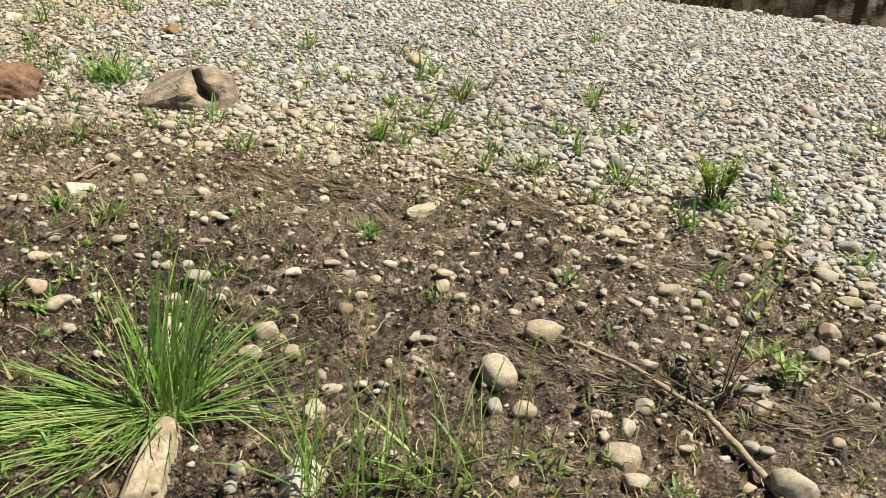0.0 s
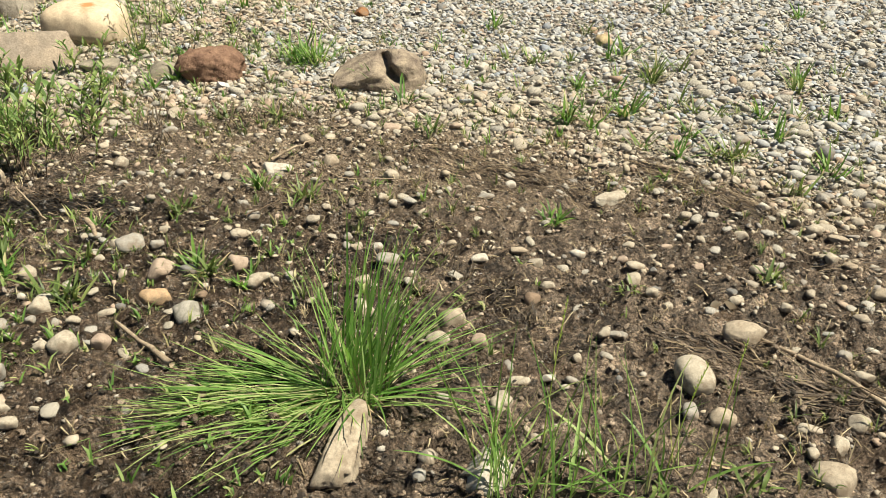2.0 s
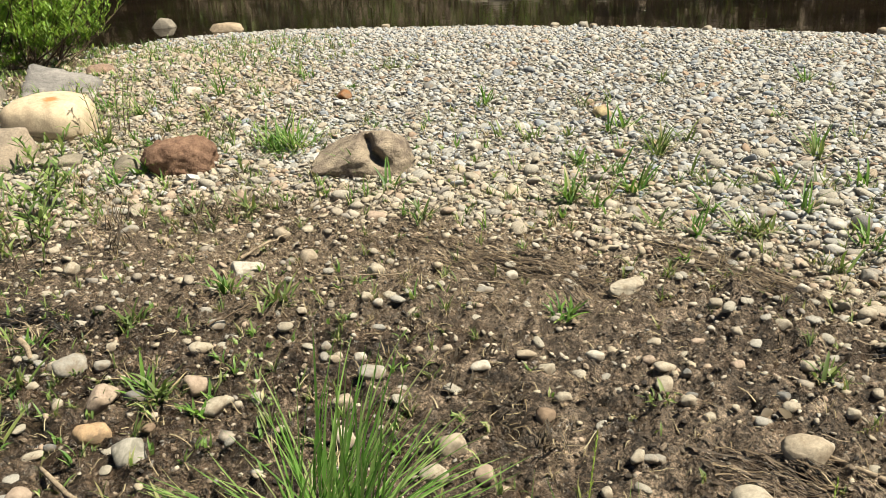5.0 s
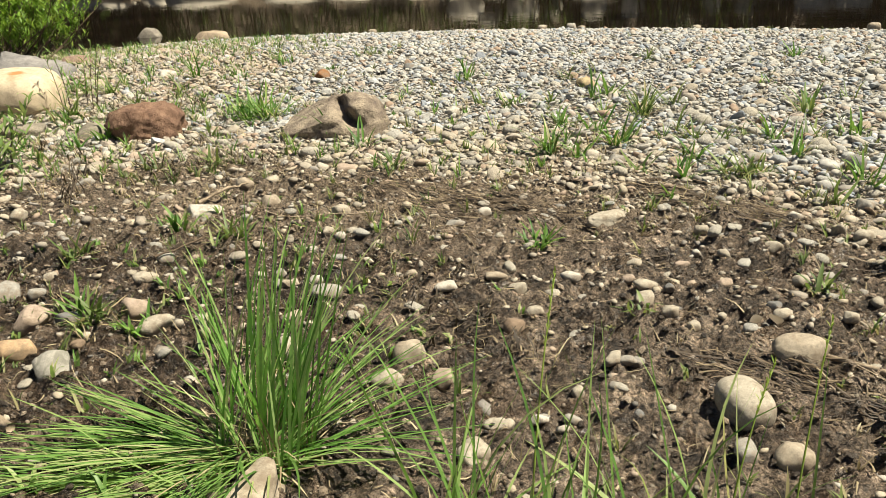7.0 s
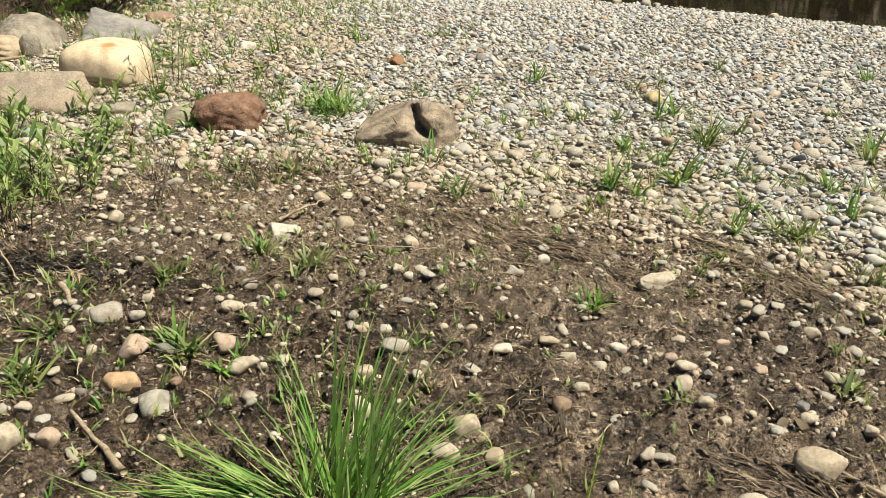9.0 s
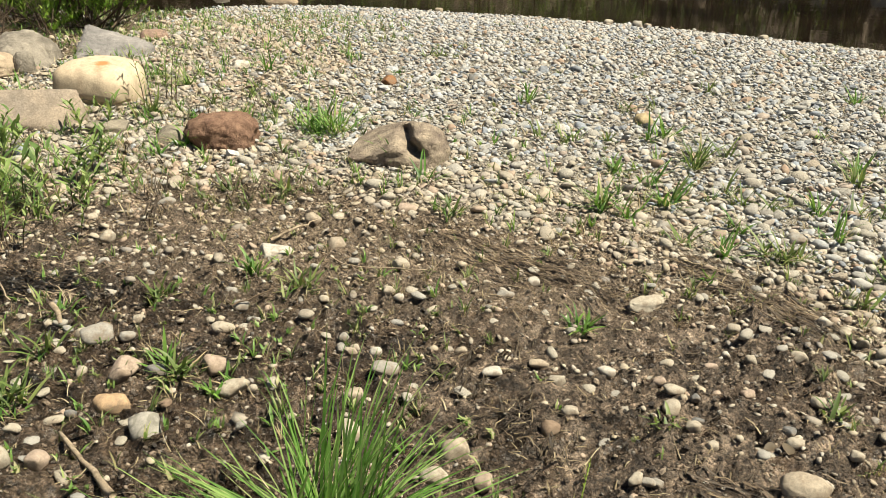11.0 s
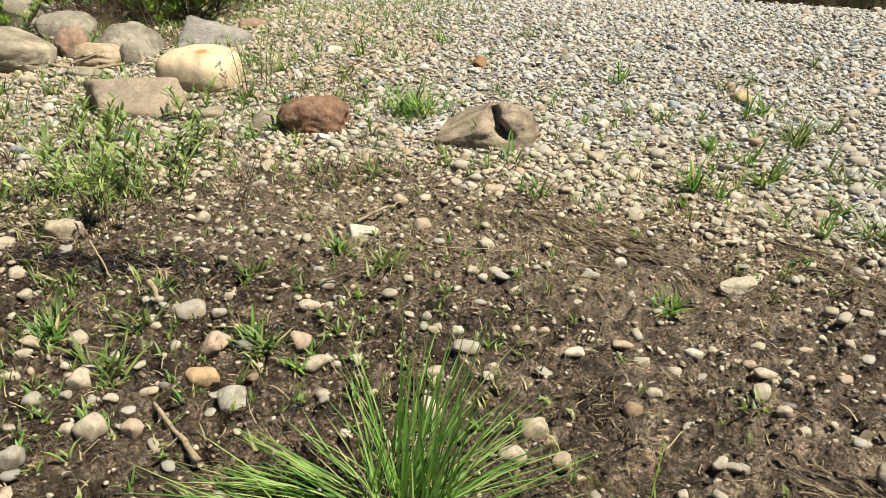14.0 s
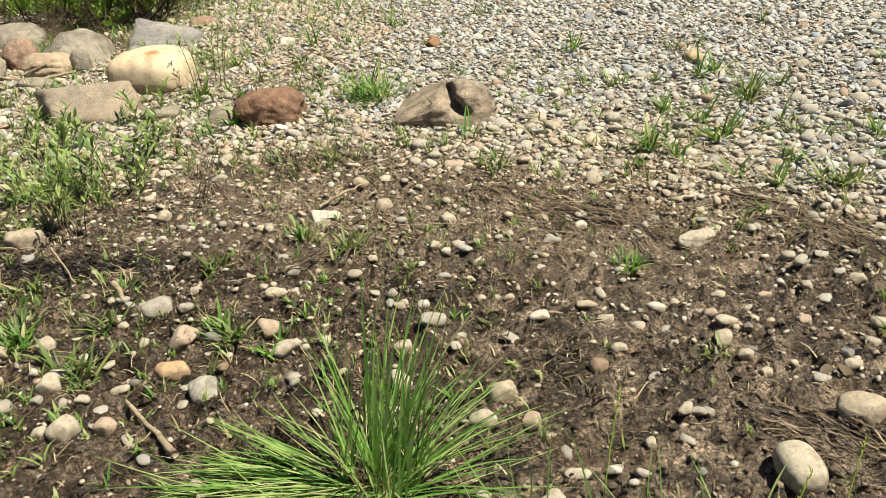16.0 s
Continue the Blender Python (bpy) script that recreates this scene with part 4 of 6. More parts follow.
def silted(s):
    """Near the mud and on the overgrown side of the bank the stones wear a coat of dried silt."""
    x, y = s[:, 0], s[:, 1]
    d = y - np.interp(x, MUD_X, MUD_Y) + 0.9 * (field(x, y, 1.4, 31) - 0.5)
    overgrown = step(-0.5, -1.3, x + 0.8 * (field(x, y, 1.1, 33) - 0.5)) * step(8.6, 7.0, y)
    return rng.random(len(s)) < np.maximum(1 - step(0.25, 1.15, d), 0.85 * overgrown)


single = (large[:, 1] < 4.9) & (large[:, 2] > 0.023) & (np.abs(large[:, 0] - 0.4) < 2.2)
single &= np.cumsum(single) <= 300
singles, large = large[single], large[~single]
stones = np.concatenate([large, middle])
dirty = silted(stones)
broken = rng.random(len(stones)) < 0.6
far = (stones[:, 1] > 6.0) | (stones[:, 0] > 4.2)
near = stones[:, 1] < 4.0
for where, lv in ((near, 2), (~near, 0)):
    heap("gravel", stones[~dirty & ~broken & ~far & where], lv, M_GRAVEL, "bed of rounded cream, grey and tan river pebbles")
    heap("broken_gravel", stones[~dirty & broken & ~far & where], lv, M_GRAVEL, "angular broken stones among river pebbles", smooth=lv > 1)
    heap("silted_gravel", stones[dirty & ~broken & where], lv, M_SILTED, "river pebbles coated with dried brown silt", lift=0.0)
    heap("silted_broken_gravel", stones[dirty & broken & where], lv, M_SILTED, "angular broken stones coated with dried silt", lift=0.0, smooth=lv > 1)
heap("shore_gravel", stones[~dirty & far], -1, M_GRAVEL, "pale grey and cream river pebbles near the water")
dirty = silted(small)
heap("fine_gravel", small[~dirty], -1, M_GRAVEL, "small pebbles between larger river stones")
heap("silted_fine_gravel", small[dirty], -1, M_SILTED, "small silt-coated pebbles between river stones")
near = (in_mud[:, 1] < 3.0) & (in_mud[:, 1] > 1.15)
big_ones = near & (in_mud[:, 2] > 0.0155)
big_ones &= np.cumsum(big_ones) <= 300
heap("mud_pebbles", in_mud[~big_ones], 1, M_SILTED, "scattered small pebbles pressed into dark mud", (0.4, 0.7), 0.12, lean=0.2)
M_PEBBLE = pebble_material("single_pebble", "object", [(p, tuple(0.5 * (a + b) for a, b in zip(c, (0.40, 0.35, 0.265)))) for p, c in PEBBLES])
pebble_meshes = [mesh_from("pebble", s, SHAPES[2][1], M_PEBBLE) for s in SHAPES[2][0]]
for k, (px, py, a, b, yaw) in enumerate(in_mud[big_ones]):
    ob = new("pebble", pebble_meshes[k % len(pebble_meshes)])
    c = b * rng.uniform(0.45, 0.8)
    ob.matrix_world = pose(px, py, float(ground_z(px, py)) + c * 0.15, rng.normal(0, 9), rng.normal(0, 9), yaw) @ Matrix.Diagonal((a, b, c, 1))
    tagged(ob, "small rounded river pebble pressed into dark mud", "stone", "pebbles in the mud")
for k, (px, py, a, b, yaw) in enumerate(singles):
    ob = new("river_stone", pebble_meshes[k % len(pebble_meshes)])
    c = b * rng.uniform(0.45, 0.8)
    ob.matrix_world = pose(px, py, float(ground_z(px, py)) + c * 0.05 + 0.004, rng.normal(0, 12), rng.normal(0, 12), yaw) @ Matrix.Diagonal((a, b, c, 1))
    tagged(ob, "flat worn river stone bedded in gravel", "stone", "stones of the gravel bar")
grit = strew(900, 0.003, 0.008, lambda x, y: bare(x, y) * step(4.2, 2.4, y) * step(0.6, 1.1, y) * 0.9, 0.6)
M_GRIT = pebble_material("muddy_grit", "island", [(p, tuple(0.55 * v for v in c)) for p, c in SILTED])
heap("grit", grit[::2], -1, M_GRIT, "coarse grit and tiny stones on mud", (0.5, 0.9), 0.2)
clods = strew(3000, 0.0030, 0.0105, lambda x, y: bare(x, y) * step(4.6, 2.2, y) * step(0.6, 1.1, y) * np.clip(0.25 + 1.3 * (field(x, y, 2.3, 9) - 0.25), 0, 1), 1.1)
heap("mud_clods", clods, -1, M_CLOD, "crumbly lumps of dark damp mud", (0.5, 1.0), 0.30, False)

# ---- plants ----


def ribbons(P, W, side, fold=0.25):
    """Blades with a folded middle: P (n, s, 3) their lines, W (n, s) half-widths, side (n, 3) across them."""
    n, s = P.shape[:2]
    off = side[:, None, :] * W[:, :, None]
    low = np.zeros_like(P)
    low[:, :, 2] = -fold * W
    V = np.stack([P - off, P + low, P + off], 2).reshape(n, s * 3, 3)
    T = []
    for k in range(s - 1):
        a, b = 3 * k, 3 * k + 3
        T += [(a, a + 1, b), (a + 1, b + 1, b), (a + 1, a + 2, b + 1), (a + 2, b + 2, b + 1)]
    T = (np.array(T)[None] + (np.arange(n) * s * 3)[:, None, None]).reshape(-1, 3)
    return V.reshape(-1, 3), T


def arcs(r, root, az, length, tilt0, tilt1, seg, sway=0.0):
    """Lines that start at root, lean out along az and bend from tilt0 to tilt1 (from upright)."""
    n = len(length)
    P = np.zeros((n, seg + 1, 3))
    P[:, 0] = root
    wob = r.normal(0, sway, n) if sway else np.zeros(n)
    for k in range(seg):
        u = (k + 0.5) / seg
        th = tilt0 + (tilt1 - tilt0) * u**1.3
        a = az + wob * u
        d = np.stack([np.sin(th) * np.cos(a), np.sin(th) * np.sin(a), np.cos(th)], 1)
        P[:, k + 1] = P[:, k] + d * (length / seg)[:, None]
    return P


def blades(r, n, spread, length, tilt0, tilt1, width, az=None, seg=5, sway=0.3, floor=0.004):
    a = r.uniform(0, 2 * np.pi, n) if az is None else r.normal(az[0], az[1], n)
    rad = spread * np.sqrt(r.random(n))
    b = r.uniform(0, 2 * np.pi, n)
    root = np.stack([rad * np.cos(b), rad * np.sin(b), np.full(n, -0.004)], 1)
    ln = r.uniform(length[0], length[1], n)
    P = arcs(r, root, a, ln, r.uniform(*tilt0, n), r.uniform(*tilt1, n), seg, sway)
    P[:, 1:, 2] = np.maximum(P[:, 1:, 2], floor + 0.012 * r.random((n, 1)))
    u = np.linspace(0, 1, seg + 1)
    W = width * r.uniform(0.6, 1.2, n)[:, None] * np.minimum(1, 0.55 + 1.5 * u) * np.sqrt(np.clip(1 - u**1.6, 0.003, 1))
    return ribbons(P, W, np.stack([-np.sin(a), np.cos(a), np.zeros(n)], 1))


def joined(parts):
    V, T, k = [], [], 0
    for v, t in parts:
        V.append(v)
        T.append(t + k)
        k += len(v)
    return np.concatenate(V), np.concatenate(T)


def tube(points, radii, sides=7):
    """A round bar along points."""
    P = np.array(points, float)
    r = np.broadcast_to(np.asarray(radii, float), (len(P),))
    V, T = [], []
    for k in range(len(P)):
        d = Vector(P[min(k + 1, len(P) - 1)] - P[max(k - 1, 0)]).normalized()
        x = d.orthogonal().normalized() if abs(d.z) > 0.9 else d.cross(Vector((0, 0, 1))).normalized()
        y = d.cross(x)
        for j in range(sides):
            a = 2 * math.pi * j / sides
            V.append(tuple(Vector(P[k]) + (x * math.cos(a) + y * math.sin(a)) * r[k]))
    for k in range(len(P) - 1):
        for j in range(sides):
            a, b = k * sides + j, k * sides + (j + 1) % sides
            T += [(a, b, b + sides), (a, b + sides, a + sides)]
    for k, c in ((0, P[0]), (len(P) - 1, P[-1])):
        V.append(tuple(c))
        T += [(k * sides + j, k * sides + (j + 1) % sides, len(V) - 1) for j in range(sides)]
    return np.array(V), np.array(T)


def bent(points, radius, seed, n=14, wander=0.01, taper=0.6):
    """A crooked stick through a few points."""
    r = np.random.default_rng(seed)
    P = np.array(points, float)
    n = int(np.clip(np.linalg.norm(P[-1] - P[0]) / 0.025, 5, n))
    u = np.linspace(0, len(P) - 1, n)
    Q = np.stack([np.interp(u, range(len(P)), P[:, k]) for k in range(3)], 1)
    Q[1:-1] += r.normal(0, wander, (n - 2, 3)) * (1, 1, 0.3)
    rad = radius * np.linspace(1, taper, n) * r.uniform(0.82, 1.16, n)
    return tube(Q, rad)


def at_ground(ob, x, y):
    ob.location = (x, y, float(ground_z(x, y)))
    return ob


def tuft(x, y, height, n, seed, material=None, wide=0.0034, spread=0.03, lean=(0.15, 1.0), label="", dry=0.15):
    """A small clump of grass standing among the stones."""
    r = np.random.default_rng(seed)
    height *= 0.92
    parts = [blades(r, max(5, int(0.7 * n)), spread, (0.35 * height, height * 1.2), (0.15, 1.0), (lean[0] + 0.4, lean[1] + 0.6), wide * 1.75)]
    parts.append(blades(r, max(4, n // 2), spread * 1.6, (0.35 * height, 0.8 * height), (0.6, 1.2), (1.2, 1.75), wide))
    V, T = joined(parts)
    root = at_ground(new("grass_tuft"), x, y)
    sub("spray", mesh_from("spray", V, T, material or M_SPROUT), root)["kind"] = "stuff"
    tagged(root, label or "small green grass tuft growing between river pebbles", "grass", "grass tufts on the bank")
    k = int(n * dry)
    if k:
        v, t = blades(r, k + 2, spread * 1.6, (0.4 * height, 0.9 * height), (0.7, 1.3), (1.3, 1.7), wide * 0.8)
        sub("dry_thatch", mesh_from("dry_thatch", v, t, M_STRAWPALE), root, "dry straw-coloured dead grass")["kind"] = "stuff"
    return root


def leaves_along(r, line, n, length, width, start=0.25, droop=0.5, up=0.7):
    """Narrow pointed leaves set along a stem."""
    P = np.array(line)
    u = np.linspace(start, 1, n) * (len(P) - 1)
    root = np.stack([np.interp(u, range(len(P)), P[:, k]) for k in range(3)], 1)
    az = np.arange(n) * 2.4 + r.uniform(0, 6) + r.normal(0, 0.4, n)
    ln = length * r.uniform(0.6, 1.15, n)
    Q = arcs(r, root, az, ln, np.full(n, up) + r.normal(0, 0.2, n), np.full(n, up + droop) + r.normal(0, 0.35, n), 4, 0.2)
    s = np.linspace(0, 1, 5)
    W = width * r.uniform(0.7, 1.15, n)[:, None] * np.clip(np.sin(np.pi * (0.08 + 0.90 * s)) ** 0.9, 0.02, 1)
    return ribbons(Q, W, np.stack([-np.sin(az), np.cos(az), np.zeros(n)], 1))


def seedling(x, y, height, stems, seed, leaf=(0.055, 0.0065), per=15, material=None, label="", spread=0.03, lean=0.35, name="willow_seedling", az=None, start=0.25):
    """A young willow: thin upright stems with long narrow leaves."""
    r = np.random.default_rng(seed)
    root = new(name)
    at_ground(root, x, y)
    tagged(root, label or "young willow seedling with long narrow green leaves", "plant", "seedlings on the bank")
    for _ in range(stems):
        a, h = (r.uniform(0, 6.28) if az is None else r.normal(az, 0.3)), height * r.uniform(0.65, 1.1)
        b = np.array([[spread * math.cos(a), spread * math.sin(a), -0.005]])
        L = arcs(r, b, np.array([a]), np.array([h]), np.array([0.05]), np.array([lean * r.uniform(0.5, 1.4)]), 6)[0]
        st = sub("stem", mesh_from("stem", *tube(L, np.linspace(0.0024, 0.0010, 7), 5), M_BARK), root, "thin brown stem")
        sub("leaves", mesh_from("leaves", *leaves_along(r, L, per, leaf[0], leaf[1], start), material or M_WILLOW), st, "narrow green leaves")
    return root


def bundles(r, k, per, spread, length, tilt0, tilt1, width, az=None):
    """Blades that rise in k loose bundles."""
    out = []
    for _ in range(k):
        a = r.uniform(0, 2 * np.pi) if az is None else r.normal(*az)
        t0, t1 = r.uniform(*tilt0), r.uniform(*tilt1)
        v, t = blades(r, per, 0.018, length, (max(t0 - 0.08, 0), t0 + 0.08), (max(t1 - 0.15, 0.02), t1 + 0.15), width, az=(a, 0.22), seg=7)
        b, d = r.uniform(0, 6.28), spread * r.random() ** 0.5
        out.append((v + (d * math.cos(b), d * math.sin(b), 0), t))
    return joined(out)


def big_tuft():
    """The tall fountain of grass with a bunch pressed flat to one side."""
    r = np.random.default_rng(77)
    root = at_ground(new("grass_clump"), -0.17, 1.70)
    tagged(root, "tall bright green grass clump with blades pressed flat beside it", "grass")
    up = [bundles(r, 13, 5, 0.075, (0.18, 0.46), (0.0, 0.35), (0.1, 0.9), 0.0034),
          blades(r, 9, 0.045, (0.26, 0.44), (0.15, 0.3), (0.2, 0.6), 0.0027, az=(2.6, 0.4), seg=7),
          blades(r, 9, 0.05, (0.18, 0.32), (0.05, 0.4), (0.3, 1.1), 0.0060, seg=7)]
    sub("upright_spray", mesh_from("upright_spray", *joined(up), M_UPRIGHT), root, "upright spray of green grass")["kind"] = "stuff"
    right = [bundles(r, 5, 4, 0.06, (0.24, 0.44), (0.25, 0.6), (0.5, 1.1), 0.0034, (0.6, 0.35)),
             blades(r, 20, 0.04, (0.24, 0.42), (0.7, 1.0), (1.0, 1.5), 0.0028, az=(0.45, 0.25), seg=7),
             blades(r, 24, 0.05, (0.22, 0.44), (1.0, 1.3), (1.4, 1.65), 0.0026, az=(-0.15, 0.5), seg=7)]
    sub("leaning_spray", mesh_from("leaning_spray", *joined(right), M_UPRIGHT), root, "spray of green grass leaning over the stones")["kind"] = "stuff"
    left = []
    for dx, dy, n, az in ((0.0, 0.0, 74, 0.18), (-0.07, 0.01, 66, 0.06), (-0.13, -0.03, 66, 0.16), (-0.20, -0.06, 46, 0.22), (-0.05, -0.09, 44, 0.42)):
        v, t = blades(r, n, 0.055, (0.16, 0.44), (1.15, 1.5), (1.45, 1.68), 0.0028, az=(math.pi + az, 0.20), seg=7, sway=0.4, floor=0.014)
        left.append((v + (dx, dy, 0), t))
    left += [blades(r, 24, 0.05, (0.26, 0.42), (1.1, 1.3), (1.3, 1.5), 0.0027, az=(math.pi - 0.40, 0.12), seg=7),
             blades(r, 40, 0.06, (0.16, 0.34), (0.9, 1.3), (1.4, 1.6), 0.0027, az=(math.pi + 1.15, 0.35), seg=7)]
    sub("flattened_spray", mesh_from("flattened_spray", *joined(left), M_CLUMP), root, "spray of green grass pressed flat")["kind"] = "stuff"
    dry = [blades(r, 36, 0.08, (0.07, 0.22), (0.0, 0.5), (0.2, 0.9), 0.0018, seg=5)]
    sub("dry_straw", mesh_from("dry_straw", *joined(dry), M_STRAWPALE), root, "pale straw at the foot")["kind"] = "stuff"
    dead = [blades(r, 46, 0.07, (0.08, 0.30), (0.7, 1.3), (1.3, 1.7), 0.0018, seg=6)]
    sub("dry_thatch", mesh_from("dry_thatch", *joined(dead), M_STRAWPALE), root, "dry straw at the base")["kind"] = "stuff"


big_tuft()


def foreground_grass():
    """Tall blades with pale flower heads at the camera's feet."""
    r = np.random.default_rng(5)
    for x, y, n, h in ((0.16, 1.36, 24, 0.36), (0.28, 1.34, 16, 0.36), (0.42, 1.36, 14, 0.34), (0.55, 1.40, 9, 0.26)):
        root = at_ground(new("grass_clump"), x, y)
        tagged(root, "slender tall green grass rising from dark mud", "grass", "tall grass at the edge of the mud")
        sub("green_spray", mesh_from("green_spray", *joined([blades(r, int(1.1 * n), 0.07, (0.5 * h, h * 1.15), (0.0, 0.3), (0.2, 1.25), 0.0027, seg=7, sway=0.7), blades(r, n // 3, 0.06, (0.4 * h, 0.8 * h), (0.5, 1.0), (1.1, 1.6), 0.0045, seg=6)]), M_CLUMP), root, "narrow green grass")["kind"] = "stuff"
    for x, y, a, h in ((0.24, 1.38, 1.2, 0.40), (0.50, 1.38, 0.75, 0.30), (0.58, 1.36, 0.95, 0.34)):
        root = at_ground(new("grass_stalk"), x, y)
        tagged(root, "pale grass stalk with a drooping yellowish seed head", "grass")
        L = arcs(r, np.zeros((1, 3)), np.array([a]), np.array([h]), np.array([0.1]), np.array([0.7]), 8)[0]
        sub("stem", mesh_from("stem", *tube(L, np.linspace(0.0018, 0.0010, 9), 5), M_HERB), root)
        sub("seed_head", mesh_from("seed_head", *leaves_along(r, L[-3:], 22, 0.013, 0.0011, 0.0, 0.2, 0.35), M_HERB), root, "yellow-green seed head")


foreground_grass()

# ---- shrub and plants by the boulders ----


def shrub(x, y, height, wide, limbs, seed, material, label, leaf=(0.06, 0.0065), dense=22, bare_limbs=0, thick=0.009, twigs=9):
    """Many thin limbs fanning up and out from one foot, twigs on them, and narrow leaves on the twigs."""
    r = np.random.default_rng(seed)
    root = new("shrub")
    root.location = (x, y, float(land(x, y)))
    tagged(root, label, "shrub", "shrubs by the river")
    for k in range(limbs):
        a, t0 = r.uniform(0, 6.28), 1.5 * r.random() ** 0.65
        h = (height * math.cos(t0) ** 2 + wide * math.sin(t0) ** 2) * r.uniform(0.75, 1.1)
        L = arcs(r, r.normal(0, 0.17 * wide, (1, 3)) * (1, 1, 0), np.array([a]), np.array([h]), np.array([t0]), np.array([t0 + r.uniform(-0.35, 0.25)]), 8, 0.5)[0]
        wood, green = [tube(L, np.linspace(thick, thick * 0.2, 9) * r.uniform(0.5, 1.1), 5)], [leaves_along(r, L[3:], dense // 2, leaf[0], leaf[1], 0.1, 0.4, 0.5)]
        for _ in range(twigs):
            i = r.integers(2, 8)
            T = arcs(r, L[i : i + 1], np.array([r.uniform(0, 6.28)]), np.array([height * r.uniform(0.12, 0.32)]), np.array([r.uniform(0.2, 0.9)]), np.array([r.uniform(0.2, 1.3)]), 5, 0.6)[0]
            wood.append(tube(T, np.linspace(thick * 0.2, thick * 0.08, 6), 4))
            green.append(leaves_along(r, T, dense, leaf[0], leaf[1], 0.1, 0.4, 0.7))
        limb = sub("limb", mesh_from("limb", *joined(wood), M_BARK), root, "thin dark branching stem" if k >= bare_limbs else "bare dry stem")
        if k >= bare_limbs:
            sub("foliage", mesh_from("foliage", *joined(green), material), limb, "dense narrow bright green leaves")
    return root


def far_tree(x, y, height, wide, seed):
    """A dense riverside tree: trunk, limbs from low down, and a ragged crown of leaf clumps."""
    r = np.random.default_rng(seed)
    root = new("tree")
    root.location = (x, y, float(land(x, y)) - 0.05)
    tagged(root, "dense dark green riverside tree on the far bank", "tree", "trees on the far bank")
    L = arcs(r, np.zeros((1, 3)), np.array([r.uniform(0, 6.28)]), np.array([height * 0.8]), np.array([0.05]), np.array([0.3]), 6, 0.3)[0]
    wood, green = [tube(L, np.linspace(0.13, 0.03, 7), 7)], []
    for k in range(30):
        i = r.uniform(0.05, 5.9)
        b = np.array([[np.interp(i, range(7), L[:, c]) for c in range(3)]])
        T = arcs(r, b, np.array([k * 2.4]), np.array([wide * 0.5 * r.uniform(0.6, 1.1)]), np.array([r.uniform(0.7, 1.5)]), np.array([r.uniform(0.8, 1.7)]), 5, 0.5)[0]
        wood.append(tube(T, np.linspace(0.04, 0.01, 6), 4))
        n = 12
        c = T[r.integers(1, 6, n)] + r.normal(0, 0.10 * wide, (n, 3)) * (1, 1, 0.8)
        az = r.uniform(0, 6.28, n)
        Q = arcs(r, c, az, r.uniform(0.25, 0.55, n), r.uniform(0.5, 1.5, n), r.uniform(1.0, 2.2, n), 2)
        green.append(ribbons(Q, np.outer(r.uniform(0.06, 0.14, n), (0.3, 1.0, 0.1)), np.stack([-np.sin(az), np.cos(az), np.zeros(n)], 1)))
    sub("trunk", mesh_from("trunk", *joined(wood), M_BARK), root, "dark brown branching trunk")
    sub("crown", mesh_from("crown", *joined(green), M_FAR), root, "ragged dark green crown")


shrub(-3.02, 7.10, 1.05, 0.72, 46, 201, M_BUSH, "rounded willow shrub with dense bright green leaves on the bank")
shrub(-3.85, 7.35, 0.95, 0.75, 34, 202, M_BUSH, "straggly green willow shrub with bare dry stems", dense=14, bare_limbs=16)
shrub(-4.75, 7.0, 0.9, 0.75, 26, 203, M_BUSH, "loose green willow shrub beside the river", dense=12, bare_limbs=12)
shrub(-3.45, 6.62, 0.35, 0.55, 18, 204, M_BUSH, "tangle of dry brown twigs under the shrubs", bare_limbs=18, thick=0.006)
shrub(-2.75, 6.75, 0.25, 0.45, 10, 205, M_BUSH, "low tangle of dry brown twigs", bare_limbs=10, thick=0.005)
tuft(-1.76, 3.40, 0.24, 130, 991, M_CLUMP, 0.0022, 0.09, (0.2, 1.0), "dense green grass tuft among willow seedlings", 0.2)
seedling(-1.62, 3.34, 0.26, 4, 301, (0.095, 0.0105), 8, spread=0.05, lean=0.7)
seedling(-1.86, 3.38, 0.20, 3, 302, (0.090, 0.0100), 7, spread=0.07, lean=0.9)
seedling(-1.60, 3.62, 0.24, 3, 304, (0.095, 0.0105), 7, spread=0.06, lean=0.9)
seedling(-1.54, 3.00, 0.34, 5, 321, (0.080, 0.0090), 10, spread=0.03, lean=0.7)
seedling(-1.80, 3.14, 0.14, 3, 322, (0.068, 0.0075), 6, spread=0.08, lean=1.1)
tuft(-1.56, 3.28, 0.15, 50, 992, M_SPROUT, 0.003, 0.10, (0.5, 1.3), "loose pale green grass among willow seedlings", 0.4)
tuft(-1.90, 3.30, 0.14, 24, 993, M_GRASS, 0.003, 0.10, (0.5, 1.3), "loose green grass among willow seedlings", 0.4)
tuft(-1.72, 3.06, 0.12, 40, 994, M_SPROUT, 0.003, 0.10, (0.5, 1.3), "loose pale green grass among willow seedlings", 0.6)
tuft(-2.16, 3.34, 0.10, 16, 995, M_SPROUT, 0.003, 0.12, (0.6, 1.3), "loose pale green grass on the bank", 0.7)
tuft(-2.02, 3.04, 0.10, 16, 996, M_GRASS, 0.003, 0.12, (0.6, 1.3), "loose green grass on the bank", 0.7)
tuft(-2.10, 3.60, 0.10, 14, 997, M_SPROUT, 0.003, 0.12, (0.6, 1.3), "loose pale green grass on the bank", 0.9)
seedling(-1.46, 3.40, 0.20, 5, 303, (0.076, 0.0075), 10, spread=0.08, lean=0.9)
seedling(-1.46, 2.96, 0.30, 4, 316, (0.050, 0.0046), 10, spread=0.04, lean=0.5)
seedling(-1.34, 3.14, 0.24, 4, 317, (0.047, 0.0041), 12, spread=0.05, lean=0.7)
